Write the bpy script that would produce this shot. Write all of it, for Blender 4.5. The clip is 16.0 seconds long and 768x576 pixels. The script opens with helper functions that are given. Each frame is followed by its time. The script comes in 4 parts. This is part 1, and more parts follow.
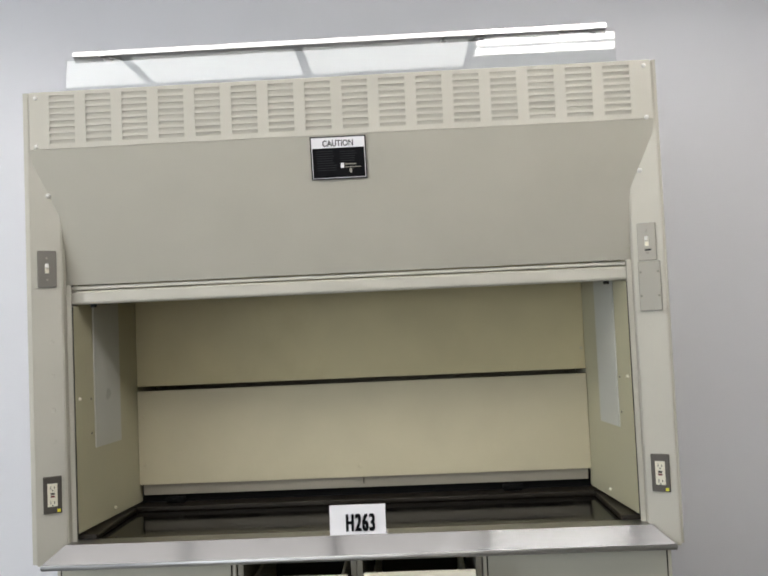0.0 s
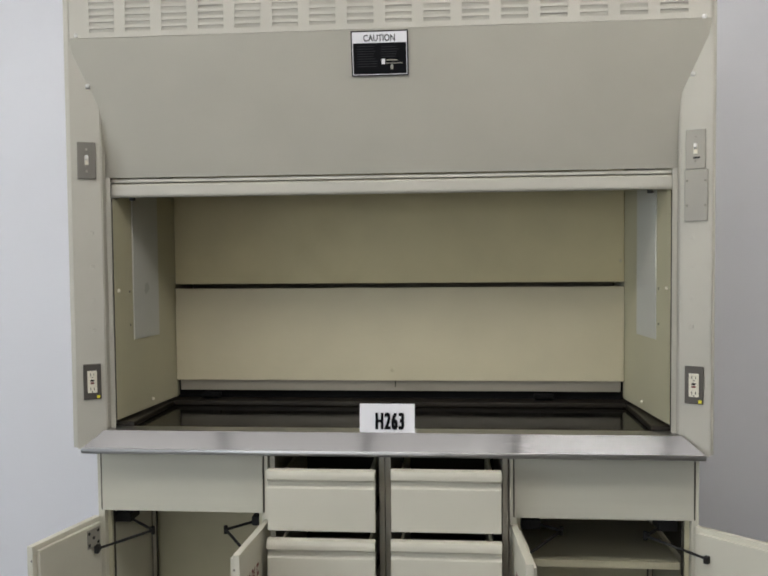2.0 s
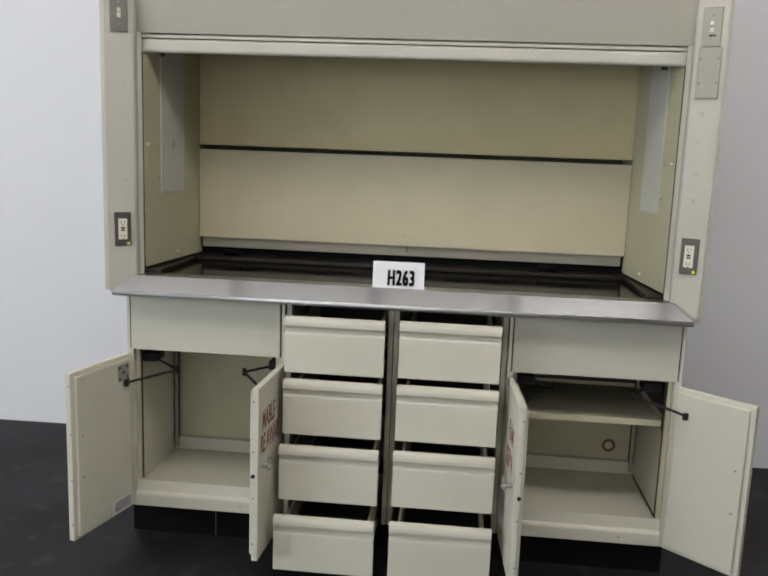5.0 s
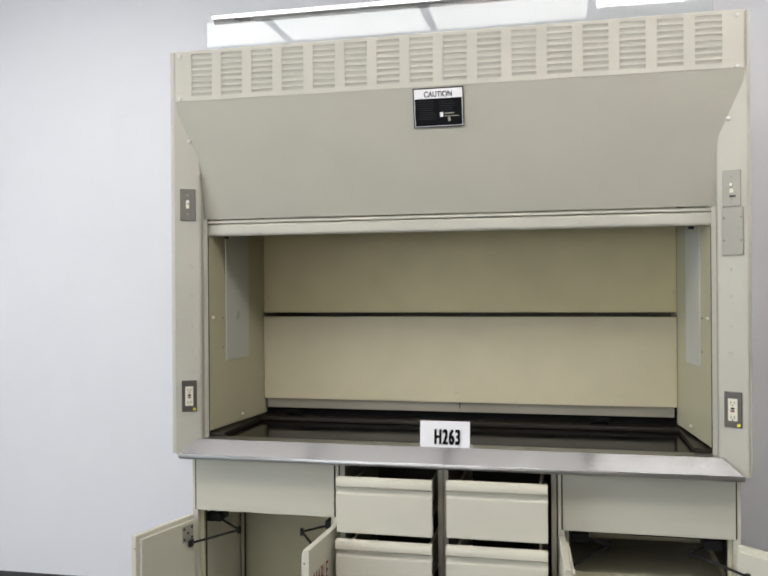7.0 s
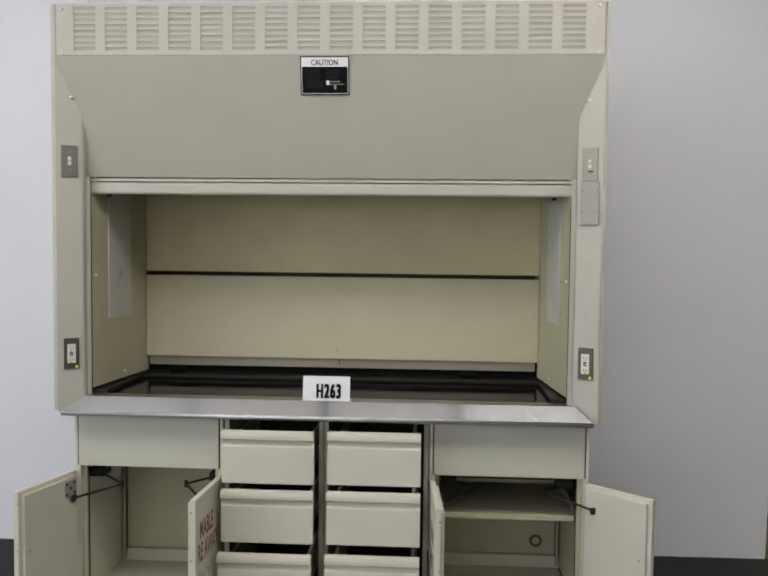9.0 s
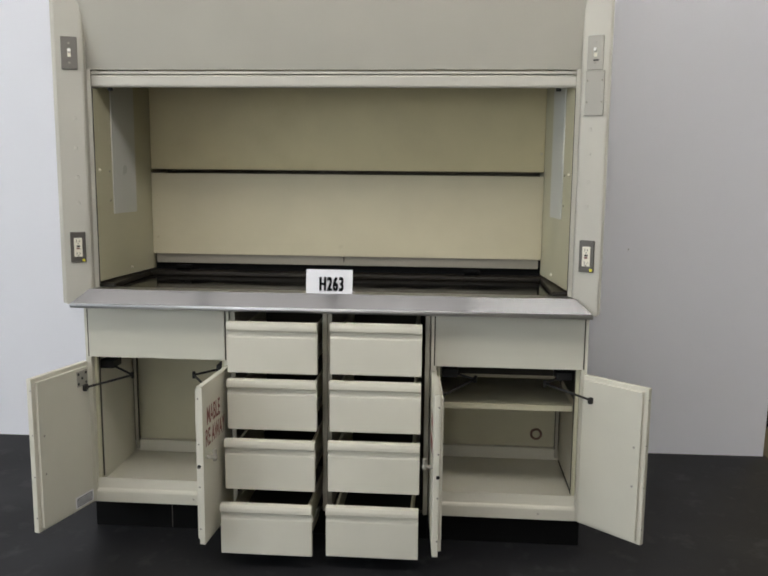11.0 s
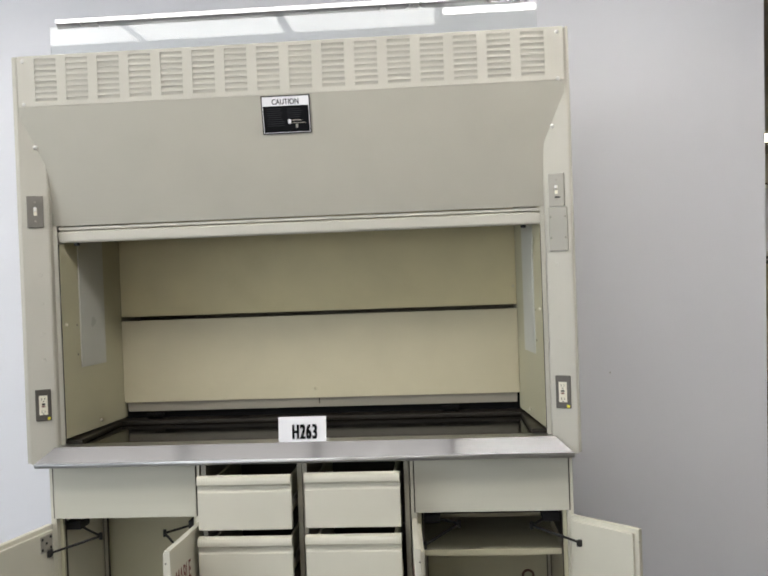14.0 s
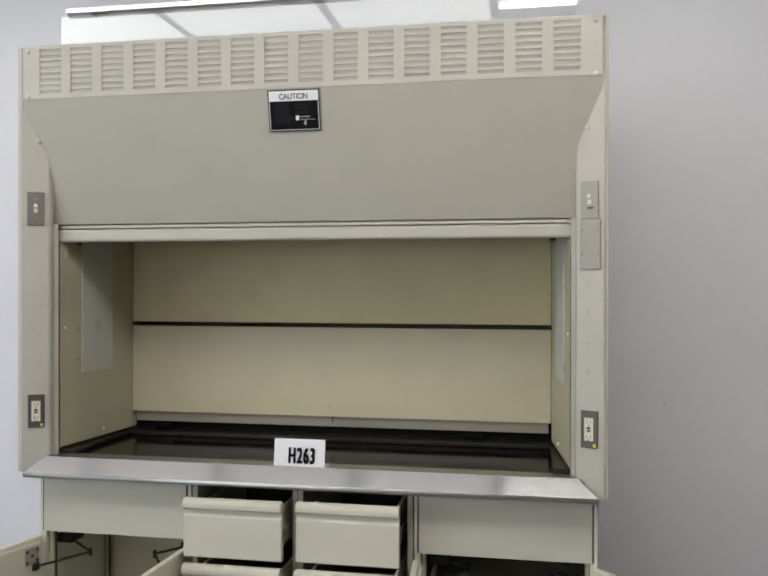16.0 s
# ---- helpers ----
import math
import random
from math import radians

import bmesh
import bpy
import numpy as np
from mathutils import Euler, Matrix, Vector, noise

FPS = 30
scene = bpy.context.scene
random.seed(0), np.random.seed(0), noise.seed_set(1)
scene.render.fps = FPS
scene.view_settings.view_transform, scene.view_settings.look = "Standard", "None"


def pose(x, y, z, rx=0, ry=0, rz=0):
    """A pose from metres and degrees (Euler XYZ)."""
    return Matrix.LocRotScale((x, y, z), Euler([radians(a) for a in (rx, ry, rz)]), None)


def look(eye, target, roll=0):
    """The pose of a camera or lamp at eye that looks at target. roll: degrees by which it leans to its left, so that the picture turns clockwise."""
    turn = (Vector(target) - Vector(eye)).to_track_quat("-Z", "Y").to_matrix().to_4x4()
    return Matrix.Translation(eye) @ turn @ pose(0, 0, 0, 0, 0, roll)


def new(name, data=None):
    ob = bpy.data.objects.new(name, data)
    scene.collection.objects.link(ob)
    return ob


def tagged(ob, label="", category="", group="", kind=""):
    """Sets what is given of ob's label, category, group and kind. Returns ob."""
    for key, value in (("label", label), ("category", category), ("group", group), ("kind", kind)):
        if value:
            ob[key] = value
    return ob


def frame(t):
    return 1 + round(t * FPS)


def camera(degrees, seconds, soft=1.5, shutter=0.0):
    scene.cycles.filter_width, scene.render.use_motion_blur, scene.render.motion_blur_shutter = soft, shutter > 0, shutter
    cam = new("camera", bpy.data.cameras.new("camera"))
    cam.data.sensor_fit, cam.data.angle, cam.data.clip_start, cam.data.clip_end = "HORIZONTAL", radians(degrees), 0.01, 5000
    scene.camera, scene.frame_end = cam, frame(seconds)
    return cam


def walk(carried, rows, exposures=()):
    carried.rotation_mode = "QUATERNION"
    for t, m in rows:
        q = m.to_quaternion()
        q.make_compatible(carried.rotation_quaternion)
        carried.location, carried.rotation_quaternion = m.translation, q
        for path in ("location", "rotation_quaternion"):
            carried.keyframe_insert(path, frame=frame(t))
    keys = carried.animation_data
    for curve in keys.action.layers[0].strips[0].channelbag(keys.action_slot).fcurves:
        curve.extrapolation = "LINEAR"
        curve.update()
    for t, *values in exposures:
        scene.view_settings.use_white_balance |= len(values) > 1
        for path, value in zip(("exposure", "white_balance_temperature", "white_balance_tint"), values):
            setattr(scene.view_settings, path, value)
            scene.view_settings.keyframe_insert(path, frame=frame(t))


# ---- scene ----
cam = camera(51.0, 16.0, soft=1.9)
PATH = [
    (0, (0.190, -2.305, 1.500), (0.1245, -0.3087, 1.5976), -2.52),
    (0.5, (0.173, -2.299, 1.471), (0.0319, -0.3057, 1.5504), -1.71),
    (1, (0.168, -2.283, 1.461), (0.0608, -0.2855, 1.4665), -1.06),
    (1.5, (0.177, -2.276, 1.441), (0.0588, -0.2802, 1.3919), -0.84),
    (2, (0.204, -2.287, 1.431), (0.0313, -0.2961, 1.3462), -0.53),
    (2.5, (0.197, -2.306, 1.420), (0.0157, -0.3175, 1.3071), 0.11),
    (3, (0.153, -2.341, 1.400), (0.0410, -0.3515, 1.2333), -0.41),
    (3.5, (0.124, -2.385, 1.376), (0.0480, -0.3982, 1.1604), 0.16),
    (4, (0.121, -2.416, 1.348), (0.0593, -0.4371, 1.0630), -0.11),
    (4.2, (0.133, -2.423, 1.342), (0.0533, -0.4529, 1.0076), 0.15),
    (6.3, (0.324, -2.472, 1.335), (-0.0567, -0.5363, 1.0075), 1.06),
    (6.5, (0.353, -2.486, 1.359), (-0.0662, -0.5434, 1.1346), 0.30),
    (7, (0.381, -2.535, 1.423), (-0.0521, -0.5824, 1.4236), -0.40),
    (7.5, (0.330, -2.618, 1.475), (0.0929, -0.6335, 1.5591), 0.02),
    (8, (0.324, -2.660, 1.506), (0.2398, -0.6617, 1.5405), 1.24),
    (8.5, (0.326, -2.661, 1.466), (0.2697, -0.6632, 1.3899), 1.18),
    (9, (0.362, -2.666, 1.438), (0.2428, -0.6725, 1.3342), 0.63),
    (9.5, (0.425, -2.696, 1.432), (0.2435, -0.7078, 1.3135), 0.46),
    (10, (0.424, -2.696, 1.381), (0.2224, -0.7137, 1.2125), -0.23),
    (10.2, (0.409, -2.695, 1.366), (0.2195, -0.7146, 1.1602), -0.04),
    (12.3, (0.410, -2.677, 1.325), (0.3390, -0.7031, 1.0088), 0.37),
    (12.5, (0.411, -2.676, 1.342), (0.3835, -0.6973, 1.0528), 0.15),
    (12.8, (0.407, -2.680, 1.372), (0.4556, -0.6942, 1.1396), -0.08),
    (13, (0.401, -2.672, 1.404), (0.4974, -0.6843, 1.2072), -0.36),
    (13.5, (0.395, -2.673, 1.439), (0.4585, -0.6770, 1.3375), -1.67),
    (14, (0.477, -2.628, 1.443), (0.3438, -0.6330, 1.4214), -2.09),
    (14.5, (0.575, -2.569, 1.455), (0.3048, -0.5873, 1.4741), -1.41),
    (15, (0.653, -2.532, 1.446), (0.3342, -0.5580, 1.4580), -1.25),
    (15.5, (0.676, -2.454, 1.439), (0.3621, -0.4783, 1.4380), 0.04),
    (16, (0.705, -2.351, 1.465), (0.3477, -0.3835, 1.4599), 0.07),
]
EXPOSURES = ((0.0, -0.83), (0.5, -0.88), (1.0, -1.02), (1.5, -1.06), (4.2, -1.03), (6.3, -0.69), (7.0, -0.70), (8.0, -0.87), (8.5, -1.02), (10.2, -1.00), (12.3, -0.61), (13.0, -0.61), (14.0, -0.71), (15.0, -0.83), (15.5, -1.01), (16.0, -0.99))
walk(cam, [(t, look(eye, target, roll)) for t, eye, target, roll in PATH], EXPOSURES)

# ---- world and exposure ----
world = bpy.data.worlds.new("world")
scene.world = world
world.use_nodes = True
world.node_tree.nodes["Background"].inputs[0].default_value = (0.75, 0.85, 1.0, 1)
world.node_tree.nodes["Background"].inputs[1].default_value = 1.0
scene.view_settings.exposure = 0.0
LAMP = 9.7        # glow of the lit panels before the hood
ROOM_FILL = 3.3  # glow of the unseen fill panels added to the near room
DAY = 250.0        # watts of daylight through the added side window
DAY_BACK = 76.0  # watts of fill through the added window behind the viewer
FAR_LAMP = 10.0    # glow of the panels in the far room

# ---- materials ----


def mat(name, colour, rough=0.5, metal=0.0, vary=0.06, scale=6.0, grain=0.0, grain_scale=300.0, stretch=(1, 1, 1),
        stain=None, stain_amount=0.0, stain_scale=3.0, rough_vary=0.08, gloss=0.5):
    """A painted, metal or stone surface: broad tone, fine grain relief and soft stains."""
    m = bpy.data.materials.new(name)
    m.use_nodes = True
    nt = m.node_tree
    b = nt.nodes["Principled BSDF"]
    b.inputs["Metallic"].default_value = metal
    b.inputs["Specular IOR Level"].default_value = gloss
    tc = nt.nodes.new("ShaderNodeTexCoord")
    mp = nt.nodes.new("ShaderNodeMapping")
    mp.inputs["Scale"].default_value = stretch
    nt.links.new(tc.outputs["Object"], mp.inputs[0])
    n1 = nt.nodes.new("ShaderNodeTexNoise")
    n1.inputs["Scale"].default_value = scale
    n1.inputs["Detail"].default_value = 6
    nt.links.new(mp.outputs[0], n1.inputs["Vector"])
    ramp = nt.nodes.new("ShaderNodeMapRange")
    ramp.inputs[1].default_value, ramp.inputs[2].default_value = 0.3, 0.7
    ramp.inputs[3].default_value, ramp.inputs[4].default_value = 1 - vary, 1 + vary
    nt.links.new(n1.outputs[0], ramp.inputs[0])
    mul = nt.nodes.new("ShaderNodeMix")
    mul.data_type, mul.blend_type = "RGBA", "MULTIPLY"
    mul.inputs[0].default_value = 1.0
    mul.inputs[6].default_value = (*colour, 1)
    nt.links.new(ramp.outputs[0], mul.inputs[7])
    out = mul.outputs[2]
    if stain:
        n2 = nt.nodes.new("ShaderNodeTexNoise")
        n2.inputs["Scale"].default_value = stain_scale
        n2.inputs["Detail"].default_value = 8
        n2.inputs["Roughness"].default_value = 0.65
        nt.links.new(tc.outputs["Object"], n2.inputs["Vector"])
        sr = nt.nodes.new("ShaderNodeMapRange")
        sr.inputs[1].default_value, sr.inputs[2].default_value = 0.55, 0.78
        sr.inputs[3].default_value, sr.inputs[4].default_value = 0.0, stain_amount
        nt.links.new(n2.outputs[0], sr.inputs[0])
        sm = nt.nodes.new("ShaderNodeMix")
        sm.data_type = "RGBA"
        nt.links.new(sr.outputs[0], sm.inputs[0])
        nt.links.new(out, sm.inputs[6])
        sm.inputs[7].default_value = (*stain, 1)
        out = sm.outputs[2]
    nt.links.new(out, b.inputs["Base Color"])
    rr = nt.nodes.new("ShaderNodeMapRange")
    rr.inputs[1].default_value, rr.inputs[2].default_value = 0.3, 0.7
    rr.inputs[3].default_value, rr.inputs[4].default_value = max(0.02, rough - rough_vary), min(1, rough + rough_vary)
    nt.links.new(n1.outputs[0], rr.inputs[0])
    nt.links.new(rr.outputs[0], b.inputs["Roughness"])
    if grain:
        n3 = nt.nodes.new("ShaderNodeTexNoise")
        n3.inputs["Scale"].default_value = grain_scale
        n3.inputs["Detail"].default_value = 3
        nt.links.new(mp.outputs[0], n3.inputs["Vector"])
        bump = nt.nodes.new("ShaderNodeBump")
        bump.inputs["Strength"].default_value = grain
        bump.inputs["Distance"].default_value = 0.001
        nt.links.new(n3.outputs[0], bump.inputs["Height"])
        nt.links.new(bump.outputs[0], b.inputs["Normal"])
    return m


def glow(name, colour, strength):
    m = bpy.data.materials.new(name)
    m.use_nodes = True
    nt = m.node_tree
    nt.nodes.remove(nt.nodes["Principled BSDF"])
    e = nt.nodes.new("ShaderNodeEmission")
    e.inputs[0].default_value, e.inputs[1].default_value = (*colour, 1), strength
    nt.links.new(e.outputs[0], nt.nodes["Material Output"].inputs[0])
    return m


def clear_glass(name):
    m = bpy.data.materials.new(name)
    m.use_nodes = True
    nt = m.node_tree
    nt.nodes.remove(nt.nodes["Principled BSDF"])
    tr = nt.nodes.new("ShaderNodeBsdfTransparent")
    tr.inputs[0].default_value = (0.97, 0.985, 0.98, 1)
    gl = nt.nodes.new("ShaderNodeBsdfGlossy")
    gl.inputs["Roughness"].default_value = 0.02
    fr = nt.nodes.new("ShaderNodeFresnel")
    fr.inputs[0].default_value = 1.55
    mx = nt.nodes.new("ShaderNodeMixShader")
    nt.links.new(fr.outputs[0], mx.inputs[0])
    nt.links.new(tr.outputs[0], mx.inputs[1])
    nt.links.new(gl.outputs[0], mx.inputs[2])
    nt.links.new(mx.outputs[0], nt.nodes["Material Output"].inputs[0])
    return m


GREY = (0.45, 0.42, 0.36)
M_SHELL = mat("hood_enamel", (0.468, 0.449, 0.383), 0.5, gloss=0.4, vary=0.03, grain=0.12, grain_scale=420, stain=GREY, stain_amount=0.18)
# Darker copy of hood_enamel: the leaning panel's shade put into its colour.
M_PANEL_SHADED = mat("panel_enamel_shaded", (0.392, 0.374, 0.311), 0.5, gloss=0.4, vary=0.03, grain=0.12, grain_scale=420, stain=(0.38, 0.36, 0.31), stain_amount=0.2)
M_SIDE = mat("side_liner_enamel", (0.455, 0.428, 0.292), 0.5, gloss=0.3, vary=0.04, grain=0.1, grain_scale=260, stain=(0.44, 0.41, 0.31), stain_amount=0.25, stain_scale=2.2)
# Yellower liner coat: warm bounced light put into the colour, with brown stains.
M_LINER_WARM = mat("warm_liner_enamel", (0.550, 0.484, 0.292), 0.6, gloss=0.2, vary=0.05, grain=0.1, grain_scale=260, stain=(0.36, 0.29, 0.13), stain_amount=0.35, stain_scale=1.6)
M_LINER = mat("liner_enamel", (0.508, 0.460, 0.318), 0.55, gloss=0.3, vary=0.04, grain=0.1, grain_scale=260, stain=(0.35, 0.32, 0.21), stain_amount=0.22, stain_scale=2.2)
M_CAB = mat("cabinet_enamel", (0.598, 0.574, 0.475), 0.42, vary=0.03, grain=0.12, grain_scale=420, stain=GREY, stain_amount=0.2)
# Darker cabinet_enamel with streaks: the sill's shade and sheen put into colour.
M_APRON_SHADED = mat("apron_enamel_shaded", (0.515, 0.502, 0.415), 0.35, gloss=0.5, vary=0.04, scale=3, stretch=(0.3, 6, 6), grain=0.12, grain_scale=420, stain=GREY, stain_amount=0.25)
M_CAB_IN = mat("cabinet_inside_enamel", (0.510, 0.485, 0.342), 0.5, vary=0.05, grain=0.1, stain=(0.3, 0.27, 0.2), stain_amount=0.3)
# Near-black for gaps and joints, and for shade put into inner sheets.
M_GAP_SHADE = mat("gap_and_shade_dark", (0.045, 0.04, 0.03), 0.6, metal=0.2, gloss=0.3, vary=0.15, grain=0.1)
M_STILE = mat("frame_metal", (0.36, 0.335, 0.27), 0.45, metal=0.0, vary=0.08, grain=0.1)
# Dark back panel colour: shade seen through the baffle slot put into it.
M_SLOT_SHADE = mat("slot_shade_back", (0.22, 0.19, 0.13), 0.6, vary=0.12, grain=0.1)
M_TRIM = mat("brushed_plate", (0.315, 0.298, 0.252), 0.5, metal=0.15, vary=0.06, grain=0.15, grain_scale=300)
M_STRIP = mat("satin_strip", (0.33, 0.30, 0.24), 0.45, metal=0.1, vary=0.06, grain=0.1)
M_PLATE_DARK = mat("bronze_plate", (0.11, 0.10, 0.085), 0.42, metal=0.6, vary=0.08, grain=0.12)
M_PLATE_MID = mat("worn_plate", (0.185, 0.172, 0.148), 0.45, metal=0.5, vary=0.08, grain=0.12)
M_ALU = mat("aluminium", (0.78, 0.78, 0.79), 0.32, metal=0.9, vary=0.03, grain=0.08)
M_EPOXY = mat("black_epoxy", (0.007, 0.006, 0.005), 0.10, gloss=0.2, vary=0.25, scale=9, grain=0.02, grain_scale=500, stain=(0.03, 0.027, 0.022), stain_amount=0.3, stain_scale=4, rough_vary=0.05)
M_RIM = mat("epoxy_rim", (0.020, 0.0165, 0.012), 0.36, vary=0.2, scale=9, gloss=0.2, grain=0.04, stain=(0.05, 0.046, 0.036), stain_amount=0.5, stain_scale=6)
M_BLACK = mat("black_vinyl", (0.005, 0.005, 0.005), 0.8, gloss=0.1, vary=0.2, grain=0.1)
M_IRON = mat("black_iron", (0.014, 0.013, 0.012), 0.55, gloss=0.3, metal=0.0, vary=0.2, grain=0.2)
M_WHITE_PLASTIC = mat("white_plastic", (0.66, 0.65, 0.61), 0.35, vary=0.02)
M_IVORY = mat("ivory_plastic", (0.72, 0.68, 0.55), 0.35, vary=0.03)
M_RED = mat("red_paint", (0.17, 0.035, 0.028), 0.6, vary=0.25, scale=60)
M_YELLOW = mat("yellow_sticker", (0.75, 0.68, 0.05), 0.45, vary=0.05)
M_SHEET = mat("side_window_sheet", (0.50, 0.502, 0.455), 0.35, vary=0.04, grain=0.05)
M_PAPER = mat("white_card", (0.80, 0.79, 0.80), 0.7, vary=0.02, grain=0.08)
M_INK = mat("black_ink", (0.006, 0.006, 0.007), 0.75, gloss=0.08, vary=0.05)
M_INK_GREY = mat("grey_print", (0.026, 0.026, 0.028), 0.6, gloss=0.1, vary=0.2, scale=40)
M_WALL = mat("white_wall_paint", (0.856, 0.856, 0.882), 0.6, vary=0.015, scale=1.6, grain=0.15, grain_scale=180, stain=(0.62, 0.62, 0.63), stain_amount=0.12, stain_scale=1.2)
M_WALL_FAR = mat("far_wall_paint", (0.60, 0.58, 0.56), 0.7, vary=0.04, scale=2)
M_CEIL = mat("ceiling_paint", (0.72, 0.71, 0.69), 0.8, vary=0.06, scale=1.2, grain=0.3, grain_scale=60)
M_FLOOR = mat("charcoal_floor", (0.0100, 0.0101, 0.0114), 0.58, gloss=0.32, vary=0.25, scale=2.0, grain=0.35, grain_scale=90, stain=(0.085, 0.083, 0.081), stain_amount=0.55, stain_scale=8)
M_CONCRETE = mat("worn_concrete", (0.135, 0.104, 0.054), 0.5, vary=0.4, scale=3.0, grain=0.3, grain_scale=60, stain=(0.08, 0.06, 0.03), stain_amount=0.8, stain_scale=1.3)
M_FLOOR_BROWN = mat("brown_floor", (0.056, 0.038, 0.011), 0.6, gloss=0.2, vary=0.25, scale=1.4, grain=0.2, grain_scale=60, stain=(0.070, 0.052, 0.022), stain_amount=0.5, stain_scale=1.5)
M_MAT = mat("rubber_mat", (0.0030, 0.0030, 0.0030), 0.85, gloss=0.06, vary=0.2, grain=0.4, grain_scale=60)
M_WOOD = mat("pine_skid", (0.33, 0.175, 0.055), 0.6, vary=0.25, scale=4, stretch=(1, 8, 8), grain=0.2)
M_FAR_CAB = mat("far_casework", (0.76, 0.66, 0.49), 0.5, vary=0.05, grain=0.1)
M_FAR_CAB_GREEN = mat("far_casework_olive", (0.20, 0.175, 0.070), 0.5, vary=0.06, grain=0.1)
M_FAR_PANEL = mat("far_dark_panel", (0.016, 0.012, 0.008), 0.5, vary=0.15)
M_FAR_TOP = mat("far_worktop", (0.10, 0.095, 0.08), 0.4, vary=0.2)
M_BLIND = bpy.data.materials.new("window_blind")
M_BLIND.use_nodes = True
blind_nodes = M_BLIND.node_tree
blind_cloth = blind_nodes.nodes.new("ShaderNodeBsdfTranslucent")
blind_cloth.inputs[0].default_value = (0.62, 0.58, 0.60, 1)
blind_mix = blind_nodes.nodes.new("ShaderNodeMixShader")
blind_mix.inputs[0].default_value = 0.55
blind_nodes.nodes["Principled BSDF"].inputs["Base Color"].default_value = (0.70, 0.68, 0.70, 1)
blind_nodes.links.new(blind_nodes.nodes["Principled BSDF"].outputs[0], blind_mix.inputs[1])
blind_nodes.links.new(blind_cloth.outputs[0], blind_mix.inputs[2])
blind_nodes.links.new(blind_mix.outputs[0], blind_nodes.nodes["Material Output"].inputs[0])
M_PIPE = mat("rusty_pipe", (0.13, 0.06, 0.04), 0.5, vary=0.3, scale=8, grain=0.2)
M_FRAME = mat("window_frame_paint", (0.12, 0.09, 0.07), 0.5, vary=0.1)
M_SILL = mat("brushed_sill", (0.205, 0.202, 0.203), 0.20, metal=1.0, vary=0.06, rough_vary=0.03, scale=5, stretch=(0.12, 40, 40), stain=(0.30, 0.30, 0.30), stain_amount=0.3, stain_scale=6)
sill_nodes = M_SILL.node_tree
sill_geometry = sill_nodes.nodes.new("ShaderNodeNewGeometry")
sill_tangent = sill_nodes.nodes.new("ShaderNodeVectorMath")
sill_tangent.operation = "CROSS_PRODUCT"
sill_tangent.inputs[1].default_value = (1, 0, 0)
sill_nodes.links.new(sill_geometry.outputs["True Normal"], sill_tangent.inputs[0])
sill_nodes.nodes["Principled BSDF"].inputs["Anisotropic"].default_value = 1.0
sill_nodes.links.new(sill_tangent.outputs[0], sill_nodes.nodes["Principled BSDF"].inputs["Tangent"])
M_FLANGE = mat("dull_steel", (0.46, 0.455, 0.44), 0.34, metal=1.0, vary=0.08, scale=5, stretch=(0.2, 30, 30), stain=(0.13, 0.125, 0.11), stain_amount=0.4, stain_scale=6)
# Lighter than the sill's slope: the nose highlight is put into its colour.
M_NOSE = mat("highlight_steel_edge", (0.60, 0.595, 0.585), 0.52, metal=1.0, vary=0.10, scale=4, stretch=(0.5, 20, 20), stain=(0.25, 0.245, 0.24), stain_amount=0.5, stain_scale=9)
M_GLASS = clear_glass("sash_glass")
M_LIGHT = glow("lit_diffuser", (1.0, 0.972, 0.945), LAMP)
M_FILL_LIGHT = glow("room_fill_diffuser", (1.0, 0.972, 0.945), ROOM_FILL)
M_TUBE = glow("lit_tube", (1.0, 0.972, 0.945), LAMP * 4.5)
M_FAR_LIGHT = glow("far_diffuser", (1.0, 0.86, 0.56), FAR_LAMP)
M_SKY = glow("day_outside", (0.80, 0.90, 1.0), 4.0)
M_FIXTURE = mat("fixture_enamel", (0.80, 0.80, 0.79), 0.4, vary=0.02)

# ---- mesh helpers ----


def box(x0, x1, y0, y1, z0, z1, bevel=0.0, seg=2, bm=None):
    """A box, with rounded edges where bevel is given, added to bm."""
    one = bmesh.new()
    bmesh.ops.create_cube(one, size=1)
    for v in one.verts:
        v.co = ((x0 + x1) / 2 + v.co.x * (x1 - x0), (y0 + y1) / 2 + v.co.y * (y1 - y0), (z0 + z1) / 2 + v.co.z * (z1 - z0))
    if bevel:
        bmesh.ops.bevel(one, geom=list(one.edges), offset=bevel, segments=seg, affect="EDGES", profile=0.5)
    return merge(one, bm)


def merge(one, bm):
    if bm is None:
        return one
    me = bpy.data.meshes.new("joined")
    one.to_mesh(me)
    one.free()
    bm.from_mesh(me)
    bpy.data.meshes.remove(me)
    return bm


def rod(p, q, r, n=12, bm=None):
    """A round bar from p to q."""
    p, q = Vector(p), Vector(q)
    one = bmesh.new()
    m = Matrix.Translation((p + q) / 2) @ (q - p).to_track_quat("Z", "Y").to_matrix().to_4x4()
    bmesh.ops.create_cone(one, cap_ends=True, segments=n, radius1=r, radius2=r, depth=(q - p).length, matrix=m)
    return merge(one, bm)


def ball(c, r, bm=None, squash=(1, 1, 1)):
    one = bmesh.new()
    bmesh.ops.create_uvsphere(one, u_segments=10, v_segments=6, radius=r)
    for v in one.verts:
        v.co = Vector(c) + Vector((v.co.x * squash[0], v.co.y * squash[1], v.co.z * squash[2]))
    return merge(one, bm)


